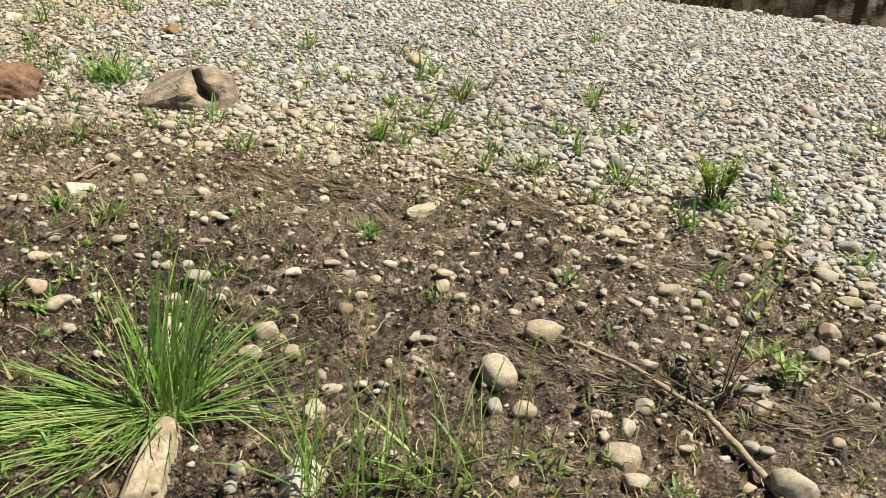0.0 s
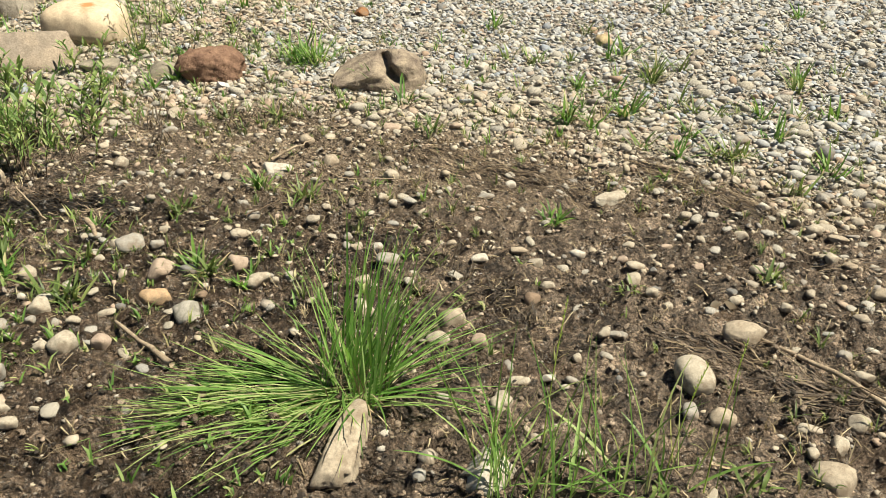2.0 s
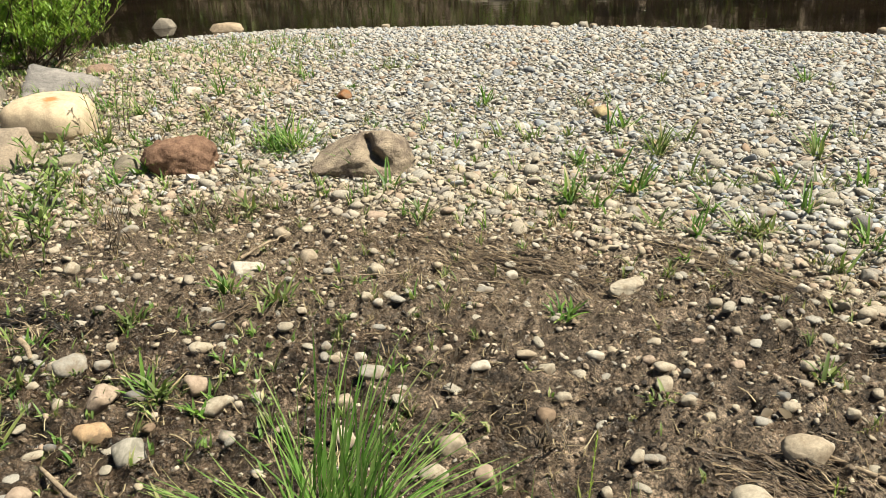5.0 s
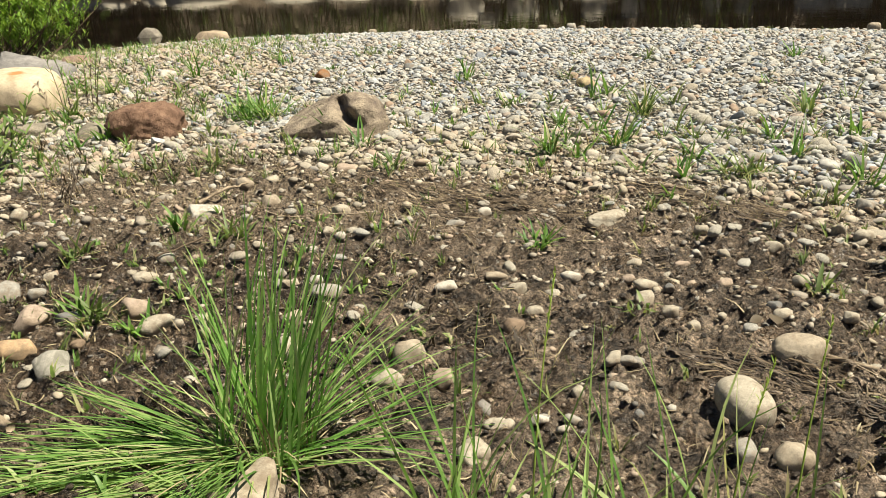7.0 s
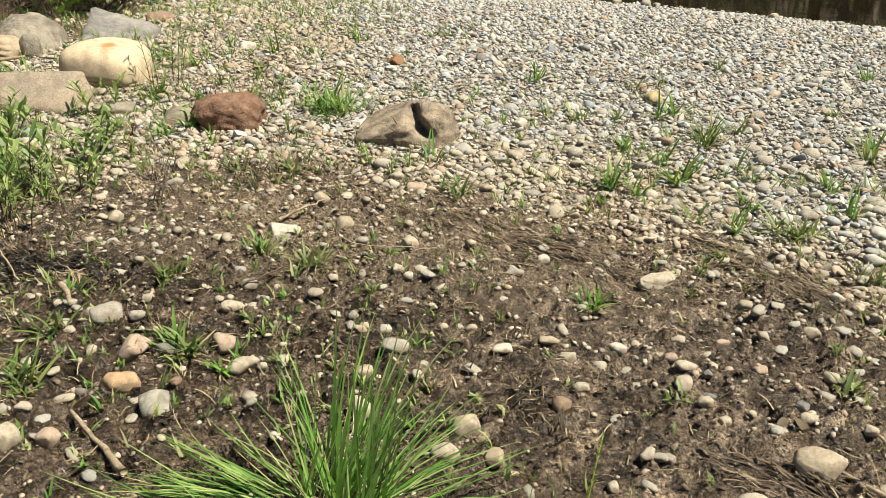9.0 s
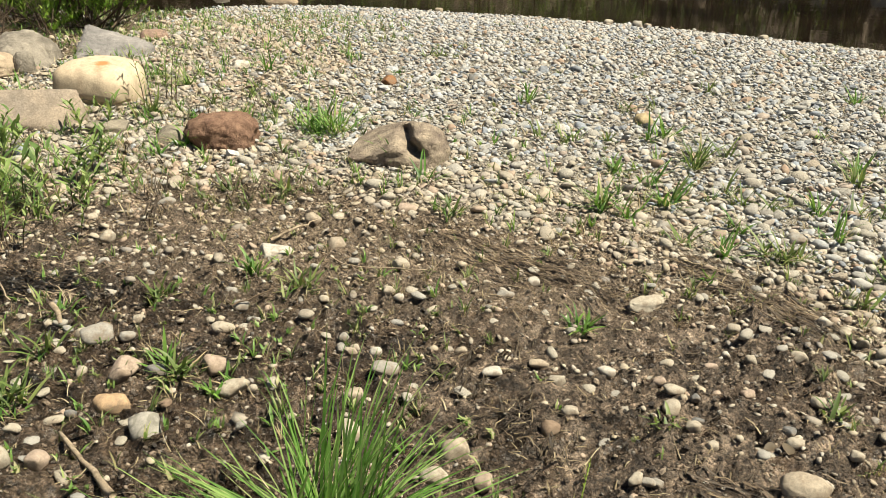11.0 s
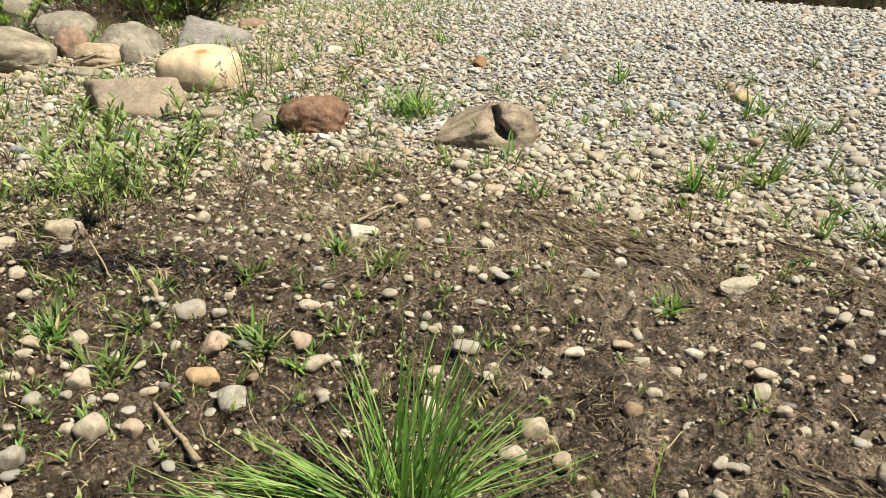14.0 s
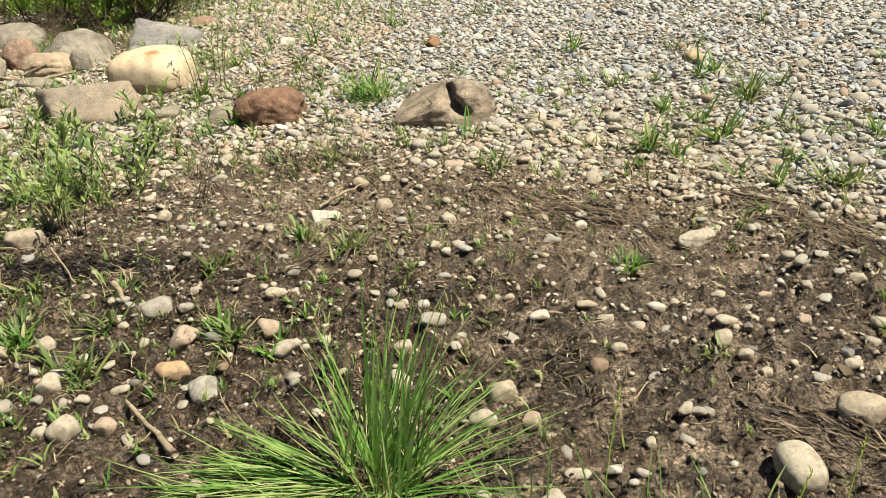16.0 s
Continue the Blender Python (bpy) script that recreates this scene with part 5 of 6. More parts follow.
seedling(-1.98, 3.15, 0.16, 5, 318, (0.051, 0.0044), 8, spread=0.07, lean=1.0)
shrub(-4.35, 8.35, 0.65, 0.6, 16, 209, M_BUSH, "low leafy willow shrub near the water", dense=12, bare_limbs=3, thick=0.006, twigs=7)
shrub(-3.55, 8.45, 0.5, 0.55, 14, 210, M_BUSH, "low tangle of leafy and dry stems near the water", dense=10, bare_limbs=6, thick=0.005, twigs=6)
shrub(-5.35, 6.4, 0.9, 0.8, 22, 206, M_BUSH, "loose green willow shrub on the bank", dense=12, bare_limbs=4)
shrub(-4.15, 6.35, 0.32, 0.5, 14, 207, M_BUSH, "tangle of dry twigs with a few green leaves", bare_limbs=10, thick=0.005, dense=8)
shrub(-3.05, 6.5, 0.28, 0.45, 12, 208, M_BUSH, "low dry brush beneath the shrub", bare_limbs=10, thick=0.005, dense=8)
seedling(-1.60, 4.78, 0.34, 6, 305, (0.051, 0.0042), 14, spread=0.08, lean=0.5)
seedling(-1.76, 4.32, 0.18, 3, 307, (0.076, 0.0071), 11, spread=0.06, lean=0.7)
seedling(-2.2, 4.16, 0.13, 3, 308, (0.072, 0.0068), 11, spread=0.06, lean=0.7)
seedling(-2.0, 3.85, 0.16, 5, 311, (0.085, 0.0078), 12, spread=0.07, lean=0.7)
seedling(-1.55, 3.72, 0.2, 6, 313, (0.072, 0.0068), 11, spread=0.06, lean=0.8)
seedling(1.20, 1.58, 0.38, 3, 309, (0.055, 0.0046), 16, M_WILLOW, "pale feathery young willow leaning over the twigs", 0.012, 1.2, az=0.62, start=0.62)
seedling(1.43, 1.62, 0.10, 5, 310, (0.05, 0.005), 8, spread=0.02, lean=0.9)
seedling(1.81, 2.82, 0.20, 30, 312, (0.026, 0.0042), 20, M_HERB, "bushy yellow-green herb growing between pebbles", 0.03, 0.55, name="herb", start=0.5)
tuft(1.79, 2.76, 0.15, 26, 1079, M_GRASS)

tuft(0.58, 3.61, 0.174, 24, 1000, M_GRASS)
tuft(1.07, 4.15, 0.200, 28, 1001)
tuft(0.69, 4.06, 0.145, 22, 1002)
tuft(1.74, 4.01, 0.167, 19, 1003)
tuft(0.69, 4.03, 0.113, 15, 1004, M_GRASS)
tuft(-0.85, 2.67, 0.090, 26, 1005)
tuft(-0.62, 2.88, 0.12, 34, 1006, M_GRASS)
tuft(-0.44, 2.80, 0.12, 40, 1007)
tuft(0.41, 2.61, 0.093, 28, 1008, M_GRASS)
tuft(1.16, 3.17, 0.109, 22, 1009)
tuft(-0.66, 2.26, 0.103, 24, 1010)
tuft(-1.09, 2.15, 0.117, 26, 1011)
tuft(0.36, 5.13, 0.198, 15, 1012, M_GRASS)
tuft(1.42, 5.48, 0.150, 13, 1013)
tuft(-0.19, 6.23, 0.132, 13, 1014)
tuft(-0.29, 6.22, 0.110, 11, 1015)
tuft(-0.78, 6.04, 0.129, 13, 1016, M_GRASS)
tuft(0.00, 3.47, 0.099, 19, 1017)
tuft(1.63, 2.71, 0.111, 15, 1018)
tuft(1.41, 1.65, 0.070, 15, 1019)
tuft(2.09, 2.28, 0.102, 17, 1020, M_GRASS)
tuft(3.08, 3.56, 0.162, 15, 1021)
tuft(2.30, 3.91, 0.117, 9, 1022)
tuft(2.02, 4.23, 0.141, 9, 1023)
tuft(2.23, 5.38, 0.172, 13, 1024, M_GRASS)
tuft(1.89, 2.43, 0.116, 15, 1025)
tuft(1.22, 3.21, 0.123, 17, 1026)
tuft(-1.39, 2.56, 0.099, 28, 1027)
tuft(-1.27, 2.25, 0.105, 28, 1028, M_GRASS)
tuft(-1.02, 2.12, 0.099, 33, 1029)
tuft(-1.87, 4.62, 0.137, 17, 1030)
tuft(-1.59, 4.63, 0.205, 26, 1031)
tuft(1.79, 4.64, 0.131, 8, 1032, M_GRASS)
tuft(1.17, 3.73, 0.138, 13, 1033)
tuft(0.92, 3.77, 0.138, 15, 1034)
tuft(1.12, 3.21, 0.155, 8, 1035)
tuft(-3.03, 12.11, 0.266, 8, 1036, M_GRASS)
tuft(-1.58, 5.17, 0.189, 22, 1037)
tuft(-1.17, 5.01, 0.146, 17, 1038)
tuft(-1.35, 4.84, 0.142, 15, 1039)
tuft(-1.21, 5.56, 0.181, 15, 1040, M_GRASS)
tuft(-2.35, 4.40, 0.149, 33, 1041)
tuft(-2.28, 4.50, 0.135, 22, 1042)
tuft(-2.69, 4.57, 0.138, 22, 1043)
tuft(-0.44, 5.65, 0.100, 13, 1044, M_GRASS)
tuft(0.52, 4.45, 0.094, 17, 1045)
tuft(0.71, 4.49, 0.094, 15, 1046)
tuft(1.02, 5.07, 0.140, 8, 1047)
tuft(-1.10, 2.54, 0.097, 15, 1048, M_GRASS)
tuft(0.58, 2.16, 0.054, 17, 1049)
tuft(-1.30, 2.31, 0.114, 28, 1050)
tuft(-1.06, 2.36, 0.105, 17, 1051)
tuft(-0.70, 2.30, 0.101, 17, 1052, M_GRASS)
tuft(1.01, 2.24, 0.093, 15, 1053)
tuft(-0.91, 3.61, 0.106, 19, 1054)
tuft(-0.67, 3.59, 0.105, 17, 1055)
tuft(0.88, 2.98, 0.076, 8, 1056, M_GRASS)
tuft(1.48, 1.69, 0.080, 13, 1057)
tuft(2.10, 2.66, 0.088, 13, 1058)
tuft(2.26, 2.68, 0.102, 11, 1059)
tuft(2.26, 3.33, 0.134, 6, 1060, M_GRASS)
tuft(2.77, 3.32, 0.122, 6, 1061)
tuft(1.85, 2.92, 0.158, 22, 1062)
tuft(1.26, 3.68, 0.125, 13, 1063)
tuft(1.79, 4.15, 0.142, 19, 1064, M_GRASS)
tuft(0.58, 3.63, 0.148, 17, 1065)
tuft(1.10, 4.26, 0.175, 19, 1066)
tuft(-1.07, 1.57, 0.108, 17, 1067)
tuft(-0.54, 2.20, 0.078, 8, 1068, M_GRASS)
tuft(0.69, 1.39, 0.073, 13, 1069)
tuft(0.48, 1.34, 0.056, 15, 1070)
tuft(0.96, 1.27, 0.050, 13, 1071)
tuft(0.88, 4.99, 0.160, 10, 1080)
tuft(0.93, 4.49, 0.171, 13, 1081, M_GRASS)
tuft(1.02, 4.58, 0.192, 16, 1082, M_GRASS)
tuft(1.25, 4.32, 0.148, 10, 1083)
tuft(0.81, 3.91, 0.160, 13, 1084, M_GRASS)
tuft(0.85, 3.67, 0.176, 16, 1085, M_GRASS)
tuft(1.15, 3.84, 0.139, 10, 1086)
tuft(0.68, 3.53, 0.154, 13, 1087, M_GRASS)
tuft(1.44, 3.64, 0.175, 16, 1088, M_GRASS)
tuft(1.62, 3.66, 0.136, 10, 1089)
tuft(1.75, 3.64, 0.155, 13, 1090, M_GRASS)
tuft(1.42, 3.40, 0.171, 16, 1091, M_GRASS)
tuft(0.84, 3.29, 0.129, 10, 1092)
tuft(1.09, 3.42, 0.152, 13, 1093, M_GRASS)
tuft(0.96, 3.20, 0.168, 16, 1094, M_GRASS)
tuft(0.39, 4.50, 0.151, 10, 1095)
tuft(-0.14, 3.85, 0.159, 13, 1096, M_GRASS)
tuft(-0.28, 4.06, 0.183, 16, 1097, M_GRASS)
tuft(1.78, 2.83, 0.121, 10, 1098)
tuft(1.60, 2.60, 0.137, 13, 1099, M_GRASS)
tuft(2.09, 2.82, 0.161, 16, 1100, M_GRASS)
tuft(1.75, 2.42, 0.114, 10, 1101)
tuft(1.51, 2.21, 0.130, 13, 1102, M_GRASS)
tuft(1.50, 3.02, 0.164, 16, 1103, M_GRASS)
tuft(1.31, 2.85, 0.121, 10, 1104)
tuft(-1.33, 4.03, 0.162, 13, 1105, M_GRASS)
tuft(-1.28, 4.17, 0.185, 16, 1106, M_GRASS)
tuft(-1.38, 3.76, 0.138, 10, 1107)
tuft(-1.59, 4.02, 0.162, 13, 1108, M_GRASS)
tuft(-1.06, 4.50, 0.191, 16, 1109, M_GRASS)
tuft(-0.97, 4.67, 0.154, 10, 1110)
tuft(-1.33, 4.55, 0.172, 13, 1111, M_GRASS)
tuft(-0.71, 4.67, 0.194, 16, 1112, M_GRASS)
tuft(-0.80, 4.13, 0.144, 10, 1113)


# ---- scattered sprouts, litter and matted grass ----


def sprouts(name, n, lo, hi, where, material, label, per=7, wide=0.0019):
    r = np.random.default_rng(len(name))
    parts = []
    k = 0
    while k < n:
        x, y = r.uniform(-3.6, 3.6), r.uniform(1.0, 8.6)
        if not in_plan(np.array(x), np.array(y)) or r.random() > where(x, y):
            continue
        h = r.uniform(lo, hi)
        v, t = blades(r, r.integers(3, per), 0.010, (0.5 * h, h), (0.1, 0.7), (0.5, 1.5), wide, seg=3)
        parts.append((v + (x, y, float(ground_z(x, y))), t))
        k += 1
    tagged(new(name, mesh_from(name, *joined(parts), material)), label, "grass", kind="stuff")


def sprout_field(x, y):
    return float(np.clip(0.25 + 1.1 * (field(x, y, 1.7, 11) - 0.35), 0, 1) * (0.35 + 0.65 * step(5.5, 2.5, y)) * (1 - 0.8 * np.exp(-((x - 0.6) ** 2 + (y - 1.8) ** 2) / 0.12)) * (1 - 0.55 * step(0.6, 2.2, y - np.interp(x, MUD_X, MUD_Y)) * step(-0.8, 0.4, x)))


sprouts("sprouts", 1750, 0.02, 0.08, sprout_field, M_SPROUT, "tiny green grass sprouts dotted over the mud", 10, 0.0027)
def bank_field(x, y):
    return float(np.maximum(step(-0.4, -1.2, x), 0.35 * step(5.4, 4.4, y) * step(1.4, 0.4, x)) * step(3.1, 3.8, y) * (0.3 + field(x, y, 2, 13)))


sprouts("bank_grass", 1250, 0.04, 0.12, bank_field, M_GRASS, "thin green grass between the stones of the bank", 9, 0.0032)
sprouts("dry_bank_grass", 800, 0.04, 0.10, bank_field, M_STRAWPALE, "thin dry grass between the stones of the bank", 7, 0.0022)
for k, (gx, gy) in enumerate(((-2.55, 4.72), (-2.42, 4.80), (-3.0, 4.55), (-3.4, 4.5), (-2.75, 4.2), (-2.6, 3.95), (-2.3, 4.05), (-3.1, 5.75), (-3.6, 5.7), (-3.9, 6.2), (-2.0, 5.4), (-1.8, 5.3), (-3.7, 6.6), (-4.3, 6.2), (-2.45, 6.2), (-1.6, 4.55))):
    tuft(gx, gy, 0.13 + 0.03 * (k % 3), 26, 940 + k, M_GRASS if k % 2 else M_SPROUT, 0.003, 0.06, (0.3, 1.2), "loose green grass between boulders on the bank")
sprouts("leafy_sprouts", 380, 0.03, 0.075, lambda x, y: float(damp(np.array(x), np.array(y)) * bare(x, y) * (0.2 + field(x, y, 2.4, 17))), M_CLUMP, "broad-bladed green sprouts on wet mud", 6, 0.0042)
sprouts("dry_sprouts", 1000, 0.03, 0.08, sprout_field, M_STRAWPALE, "short dry straw stubble on the mud", 7, 0.0017)


def strands(r, x, y, az, length, thick, lift=0.004, seg=5, curl=0.25):
    """Thin strands lying on the ground."""
    n = len(x)
    P = np.zeros((n, seg + 1, 3))
    P[:, 0, 0], P[:, 0, 1] = x, y
    turn = r.normal(0, curl, n)
    for k in range(seg):
        a = az + turn * (k / seg - 0.3) * 2
        P[:, k + 1, 0] = P[:, k, 0] + np.cos(a) * length / seg
        P[:, k + 1, 1] = P[:, k, 1] + np.sin(a) * length / seg
    g = ground_z(P[:, :, 0], P[:, :, 1])
    w = np.linspace(0, 1, seg + 1)
    g = 0.25 * g + 0.75 * (g[:, :1] * (1 - w) + g[:, -1:] * w)
    P[:, :, 2] = g + lift * r.random((n, 1)) + 0.006 * np.sin(np.linspace(0, 3.1, seg + 1)) * r.random((n, 1)) + 0.002
    W = (thick * r.uniform(0.6, 1.4, n))[:, None] * np.linspace(1, 0.4, seg + 1)
    return ribbons(P, W, np.stack([-np.sin(az), np.cos(az), np.zeros(n)], 1), -0.6)


def mat(x, y, a, b, yaw, flow, n, seed, length=(0.05, 0.18)):
    """Dead grass combed flat by the river."""
    r = np.random.default_rng(seed)
    u, v = r.normal(0, 0.5, n) * a, r.normal(0, 0.5, n) * b
    c, s = math.cos(radians(yaw)), math.sin(radians(yaw))
    px, py = x + u * c - v * s, y + u * s + v * c
    k = r.random(n) < 0.25 + 1.1 * field(px, py, 11, 15)
    px, py, n = px[k], py[k], int(k.sum())
    az = radians(flow) + r.normal(0, 0.22, n) + 1.3 * (field(px, py, 5, 9) - 0.5)
    ln = r.uniform(*length, n) * r.uniform(0.4, 1.0, n)
    V, T = strands(r, px - 0.5 * ln * np.cos(az), py - 0.5 * ln * np.sin(az), az, ln, 0.0012 + 0.0020 * r.random(n) ** 2, 0.008, 5, 0.22)
    tagged(new("dead_grass_mat", mesh_from("dead_grass_mat", V, T, M_MAT)), "brown dead grass combed flat onto the mud by flood water", "dead grass", kind="stuff")


tuft(-0.66, 4.47, 0.21, 120, 990, M_GRASS, 0.003, 0.10, (0.3, 1.35), "wide green grass tuft between two boulders", 0.25)
for k, m in enumerate(MATS):
    mat(*m, 401 + k)
mat(-1.46, 2.72, 0.30, 0.13, 0, -10, 700, 410, (0.03, 0.09))
mat(-1.30, 2.74, 0.14, 0.10, 0, 60, 99, 411, (0.04, 0.12))
mat(-0.9, 3.7, 0.3, 0.14, 0, -15, 136, 412, (0.03, 0.10))
mat(-0.45, 3.62, 0.25, 0.12, 0, 20, 111, 413, (0.03, 0.10))
mat(-0.08, 3.25, 0.22, 0.08, -20, -20, 74, 409)


def litter():
    """Short bits of straw, stalk and rootlet all over the mud."""
    r = np.random.default_rng(41)
    n = 10000
    x, y = r.uniform(-2.6, 2.4, n), r.uniform(1.0, 4.4, n)
    k = (r.random(n) < 0.08 + 0.92 * bare(x, y)) & in_plan(x, y)
    x, y = x[k], y[k]
    V, T = strands(r, x, y, r.uniform(0, 6.28, len(x)), 0.010 + 0.055 * r.random(len(x)) ** 3, 0.0013, 0.006, 4, 0.3)
    tagged(new("straw_litter", mesh_from("straw_litter", V, T, M_STRAW)), "bits of brown straw and rootlets strewn over mud", "litter", kind="stuff")


litter()


def straw_bits():
    """Pale yellow-green stalks lying loose on the mud."""
    r = np.random.default_rng(43)
    n = 2200
    x, y = r.uniform(-2.4, 2.2, n), r.uniform(1.05, 4.2, n)
    k = (r.random(n) < bare(x, y) * (0.3 + 0.9 * field(x, y, 2.2, 21))) & in_plan(x, y)
    x, y = x[k], y[k]
    V, T = strands(r, x, y, r.uniform(0, 6.28, len(x)), 0.015 + 0.05 * r.random(len(x)) ** 2, 0.0017, 0.008, 4, 0.2)
    tagged(new("straw_stalks", mesh_from("straw_stalks", V, T, M_STRAWPALE)), "pale dry grass stalks lying loose on mud", "litter", kind="stuff")


straw_bits()


def dead_leaf(x, y, size, yaw, seed):
    """A curled dry leaf."""
    r = np.random.default_rng(seed)
    Q = arcs(r, np.zeros((1, 3)), np.array([radians(yaw)]), np.array([size]), np.array([1.1]), np.array([2.0]), 5, 0.3)
    V, T = ribbons(Q, np.array([[0.04, 0.28, 0.38, 0.34, 0.2, 0.03]]) * size, np.array([[-math.sin(radians(yaw)), math.cos(radians(yaw)), 0.25]]), 0.5)
    ob = at_ground(new("dead_leaf", mesh_from("dead_leaf", V, T, M_STRAW)), x, y)
    ob.location.z += 0.006
    tagged(ob, "curled dark brown dead leaf on mud", "leaf", "dead leaves on the mud")


for k, (lx, ly) in enumerate(((0.79, 2.08), (0.84, 2.06), (0.30, 2.12), (-0.42, 2.30), (1.30, 1.86), (-0.9, 2.75), (0.55, 2.55), (-1.2, 2.62))):
    dead_leaf(lx, ly, 0.035 + 0.006 * (k % 3), 70 * k, 610 + k)

# ---- sticks ----


def stick(name, points, radius, seed, material, label, wander=0.008, taper=0.6, lift=0.012):
    P = [(x, y, float(ground_z(x, y)) + lift + (z if len(q) else 0)) for x, y, z, *q in [(*p, 0) if len(p) == 3 else (*p, 0, 0) for p in points]]
    base = Vector(P[0])
    ob = new(name, mesh_from(name, *bent([Vector(p) - base for p in P], radius, seed, wander=wander, taper=taper), material))
    ob.location = base
    return tagged(ob, label, "branch", "driftwood on the bank")


stick("stick", [(1.185, 1.20), (1.17, 1.36), (1.135, 1.52, 0.02)], 0.0105, 501, M_WOOD, "broken weathered branch lying on dark mud", 0.0015, 0.75)
stick("stick", [(1.135, 1.52, 0.015), (1.006, 1.722, 0.014), (0.875, 1.925, 0.012)], 0.0066, 502, M_WOOD, "long thin weathered stick lying on mud", 0.0012, 0.8, 0.016)
stick("stick", [(-0.63, 1.775), (-0.74, 1.89), (-0.85, 2.0, 0.01)], 0.0085, 503, M_WOOD, "pale weathered stick by the grass clump", 0.0015, 0.55)
stick("driftwood", [(-3.25, 5.20, 0.03), (-2.9, 5.06, 0.0), (-2.72, 5.04, 0.0), (-2.52, 5.10, 0.03)], 0.013, 504, M_WOOD, "bleached driftwood branch lying between boulders", 0.008, 0.6)
stick("driftwood", [(-2.85, 5.08, 0.02), (-2.70, 5.12, 0.07)], 0.006, 505, M_WOOD, "short bleached driftwood branch", 0.004, 0.6)
stick("root", [(-0.62, 3.12), (-0.54, 3.18, 0.02), (-0.49, 3.30, 0.03)], 0.006, 506, M_WOOD, "pale dead root curving out of mud", 0.006, 0.5)
stick("root", [(-0.50, 3.20), (-0.38, 3.00), (-0.26, 2.95), (-0.06, 2.95)], 0.0035, 507, M_WOOD, "thin wiry root lying across mud", 0.008, 0.6)
stick("stick", [(1.62, 1.52), (1.58, 1.66, 0.01), (1.80, 1.75, 0.02)], 0.005, 508, M_WOOD, "crooked thin grey stick on gravel", 0.006, 0.7)
stick("twig", [(-0.62, 2.62), (-0.42, 2.84, 0.01)], 0.003, 509, M_BARK, "thin reddish dry twig", 0.006, 0.5)
for k, (tx, ty, ta) in enumerate(((1.16, 1.56, 0.3), (1.20, 1.53, 1.2), (1.10, 1.58, 2.2), (1.22, 1.60, 2.9), (1.15, 1.62, 4.0), (1.25, 1.55, 5.2), (1.18, 1.65, 1.8), (1.14, 1.60, 2.6))):
    stick("twig", [(tx, ty, 0.03), (tx + 0.09 * math.cos(ta), ty + 0.09 * math.sin(ta), 0.05), (tx + 0.17 * math.cos(ta + 0.4), ty + 0.17 * math.sin(ta + 0.4), 0.02)], 0.0032, 520 + k, M_BARK, "tangled dark dry twig caught on a branch", 0.012, 0.4)

stick("root", [(-1.07, 2.48, 0.0), (-1.085, 2.50, 0.03), (-1.105, 2.51, 0.055)], 0.007, 540, M_WOOD, "pale broken root stub standing in mud", 0.002, 1.3)
stick("stick", [(-1.80, 2.895, 0.01), (-1.67, 2.83), (-1.55, 2.845, 0.008)], 0.0042, 541, M_WOOD, "thin pale stick bent round a cobble", 0.003, 0.7)
stick("stick", [(-1.46, 2.80, 0.06), (-1.37, 2.70, 0.02), (-1.27, 2.585)], 0.0038, 542, M_WOOD, "thin pale stalk leaning onto mud", 0.002, 0.7)
for k, (ta, ln) in enumerate(((0.2, 0.11), (1.0, 0.09), (2.4, 0.10), (3.6, 0.08), (5.2, 0.09))):
    stick("root", [(-1.15, 2.66, 0.02), (-1.15 + ln * math.cos(ta), 2.66 + ln * math.sin(ta), 0.0)], 0.003, 545 + k, M_WOOD, "pale tangled rootlet on mud", 0.006, 0.5)


def rotted_leaves():
    """A seep full of black rotted leaves and stems at the foot of the seedlings."""
    r = np.random.default_rng(91)
    n = 900
    x, y = r.normal(-1.42, 0.15, n), r.normal(2.71, 0.038, n)
    V, T = strands(r, x, y, r.normal(0.1, 0.5, n), r.uniform(0.02, 0.07, n), r.uniform(0.0015, 0.0045, n), 0.014, 4, 0.6)
    tagged(new("rotted_leaves", mesh_from("rotted_leaves", V, T, M_ROT)), "black rotted leaves and stems in a wet seep", "litter", kind="stuff")


rotted_leaves()
for k, (hx, hy, hh) in enumerate(((-0.66, 3.70, 0.10), (-0.84, 3.53, 0.11), (-0.54, 3.67, 0.09), (-0.99, 3.70, 0.10), (-0.83, 4.02, 0.09), (-0.75, 3.60, 0.09), (-1.20, 3.55, 0.11), (-1.10, 3.30, 0.10), (-0.14, 3.80, 0.07), (-0.92, 3.66, 0.10), (-2.30, 3.55, 0.13), (-2.05, 3.75, 0.12), (-2.45, 3.85, 0.13), (-2.20, 3.95, 0.11), (-1.95, 4.10, 0.12), (-2.55, 3.45, 0.13), (-2.75, 3.75, 0.13), (-1.48, 4.05, 0.10), (-1.30, 3.85, 0.10), (-1.35, 4.60, 0.12), (-1.05, 4.80, 0.12), (-0.75, 4.62, 0.09))):
    tuft(hx, hy, hh, 34, 650 + k, M_STRAW, 0.0017, 0.06, (0.3, 1.0), "wiry brown dry herb among silted stones", 0.3)
for k, (hx, hy) in enumerate(((0.10, 2.28), (0.14, 2.12), (0.22, 2.20), (0.05, 2.36), (0.30, 2.02), (0.18, 2.44), (-0.02, 2.66))):
    tuft(hx, hy, 0.06 + 0.01 * (k % 3), 20, 670 + k, M_STRAW, 0.0017, 0.05, (0.4, 1.2), "dark wiry dead stems on mud", 0.2)

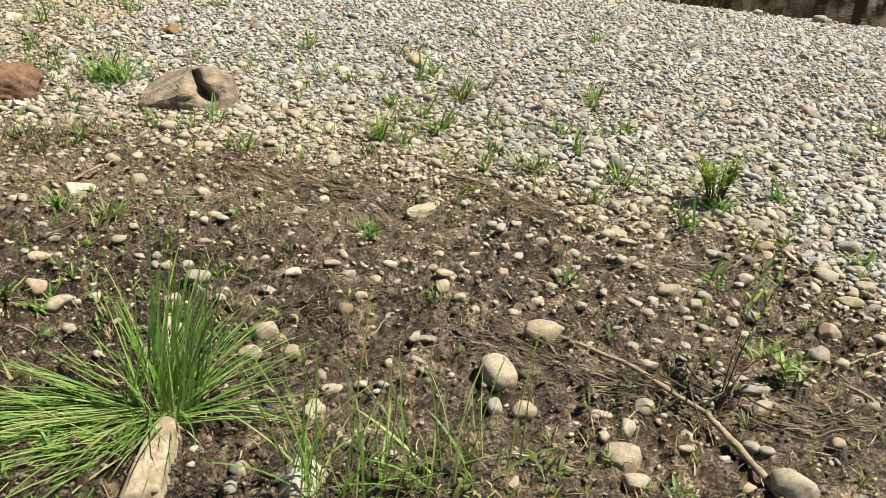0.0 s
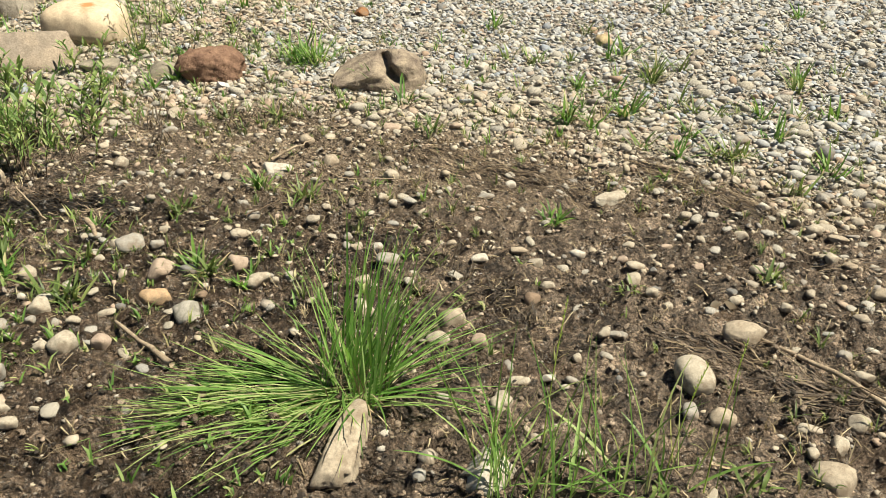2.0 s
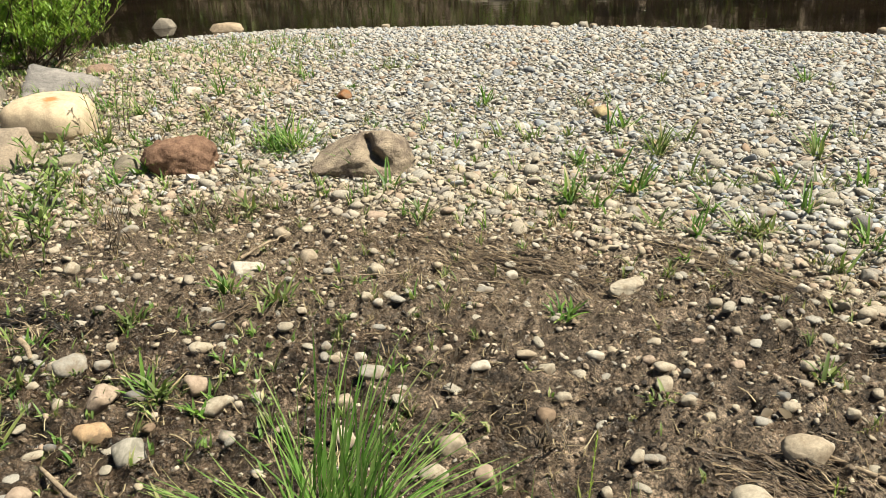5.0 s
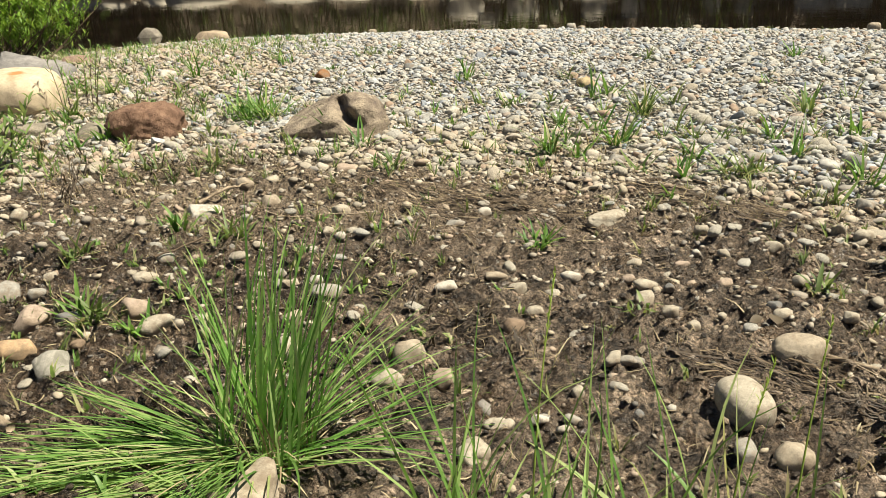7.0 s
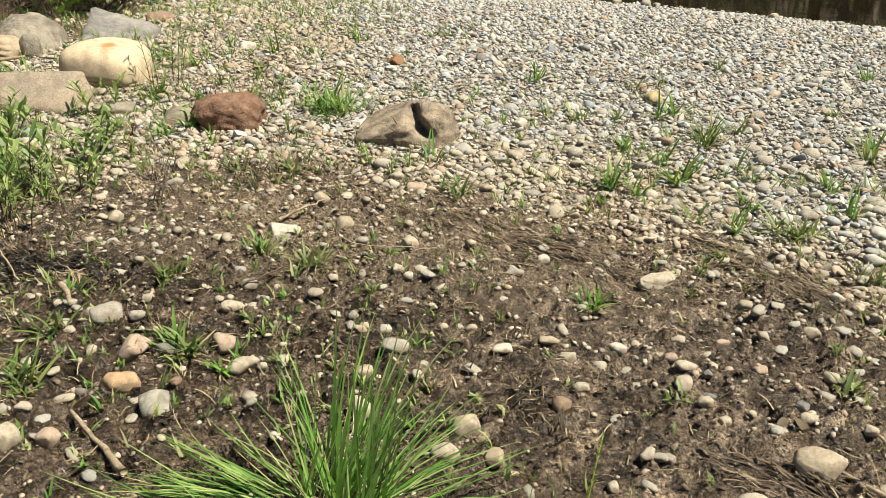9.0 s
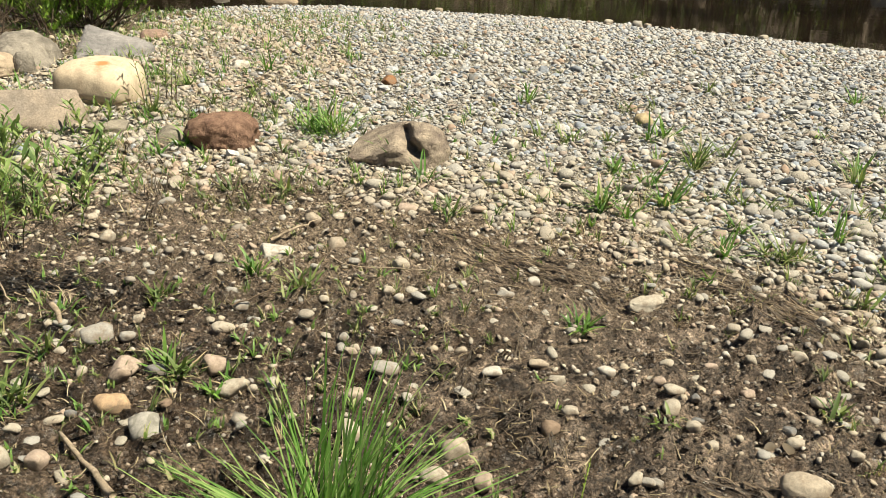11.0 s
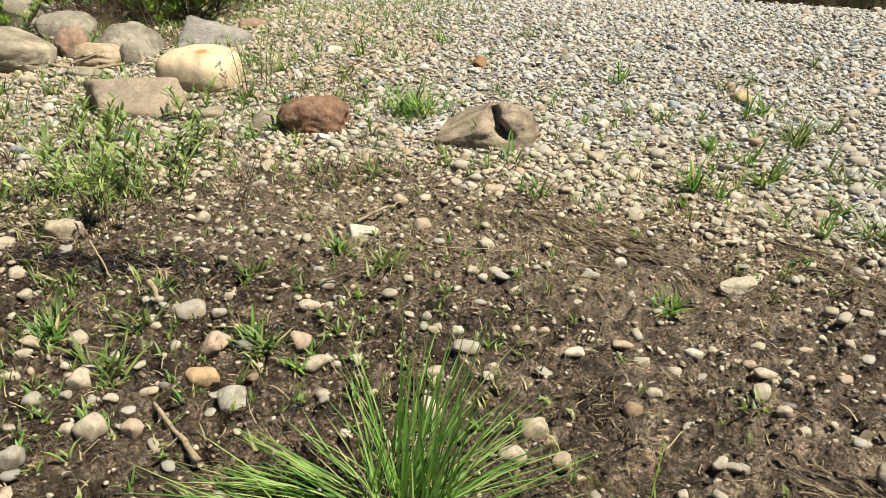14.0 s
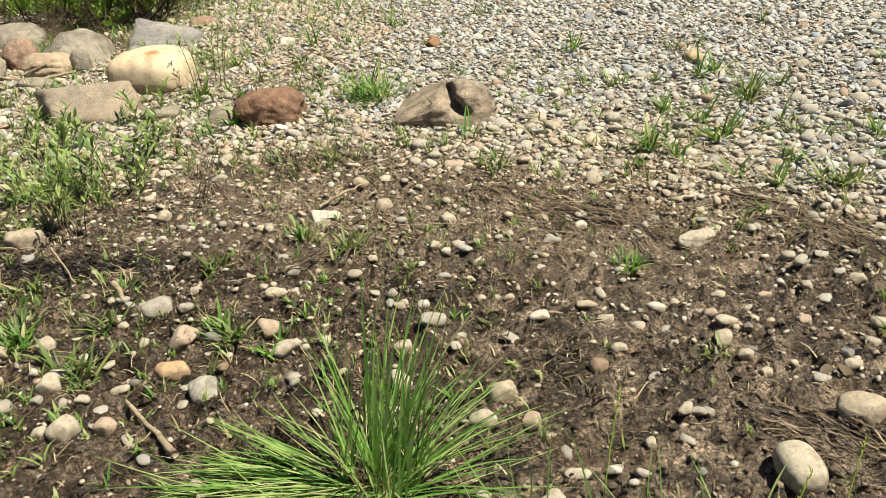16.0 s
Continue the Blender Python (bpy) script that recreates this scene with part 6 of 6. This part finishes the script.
# ---- far bank ----
bank = np.random.default_rng(61)
bx, k = -10.5, 0
while bx < 11:
    s = bank.uniform(1.1, 1.8) if bx < -0.5 else bank.uniform(0.3, 0.95)
    by = (17.2 if bx < -0.5 else 17.02) - 0.245 * bx + 0.28 * s + bank.uniform(0, 0.15)
    boulder("bank_boulder", bx, by, (s, s * 0.8, (0.12 + 0.11 * s if bx < -0.5 else 0.14 + 0.17 * s)), bank.uniform(-25, 25), 700 + k, M_BANK, "large pale boulder on the far bank of the river", 5, 0.4, 0.14, 0.03, level=3, z=-0.22)
    bx, k = bx + s * bank.uniform(0.75, 1.1), k + 1
M_THICKET = leaf_material("thicket_leaf", [(0.0, (0.05, 0.10, 0.02)), (0.6, (0.13, 0.21, 0.045)), (1.0, (0.28, 0.33, 0.10))], 0.5, 0.35)


def thicket(x, y, height, wide, seed, material):
    """Low brush on the far bank: crooked stems and loose clumps of narrow leaves."""
    r = np.random.default_rng(seed)
    root = new("shrub")
    root.location = (x, y, float(land(x, y)) - 0.05)
    tagged(root, "low green brush overhanging boulders on the far bank", "shrub", "brush on the far bank")
    wood, green = [], []
    for k in range(14):
        L = arcs(r, r.normal(0, 0.25 * wide, (1, 3)) * (1, 0.5, 0), np.array([r.uniform(0, 6.28)]), np.array([height * r.uniform(0.7, 1.1)]), np.array([r.uniform(0.0, 0.5)]), np.array([r.uniform(0.2, 1.1)]), 5, 0.4)[0]
        wood.append(tube(L, np.linspace(0.016, 0.005, 6), 4))
        n = 34
        c = L[r.integers(0, 6, n)] + r.normal(0, 0.09, (n, 3))
        az = r.uniform(0, 6.28, n)
        Q = arcs(r, c, az, r.uniform(0.07, 0.17, n), r.uniform(0.3, 1.4, n), r.uniform(1.0, 2.2, n), 2)
        green.append(ribbons(Q, np.outer(r.uniform(0.014, 0.03, n), (0.3, 1.0, 0.1)), np.stack([-np.sin(az), np.cos(az), np.zeros(n)], 1)))
    limb = sub("limb", mesh_from("limb", *joined(wood), M_BARK), root, "thin dark branching stems")
    sub("foliage", mesh_from("foliage", *joined(green), material), limb, "loose narrow green leaves")


for k in range(16):
    bx = 0.5 + 11.0 * (k + 0.7 * bank.random()) / 16
    s = bank.uniform(0.35, 0.85)
    by = 17.9 - 0.245 * bx + bank.uniform(0, 0.8)
    boulder("bank_boulder", bx, by, (s, s * 0.8, 0.25 + 0.25 * s), bank.uniform(-40, 40), 740 + k, M_BANK, "pale boulder among brush on the far bank", 5, 0.4, 0.14, 0.03, level=3)
for k in range(30):
    bx = -11.5 + 23.5 * (k + 0.5 * bank.random()) / 30
    thicket(bx, 18.05 - 0.245 * bx + bank.uniform(0, 0.7), bank.uniform(0.9, 1.5), 1.1, 880 + k, M_THICKET if bank.random() < (0.35 if bx < 1 else 0.75) else M_FAR)
for k in range(34):
    bx = -22 + 48 * (k + 0.6 * bank.random()) / 34
    by = float(np.interp(bx, SHORE_X, SHORE_Y)) + 10.6 + bank.uniform(0, 3.0)
    far_tree(bx, by, bank.uniform(4.0, 7.5), bank.uniform(3.2, 5.0), 800 + k)
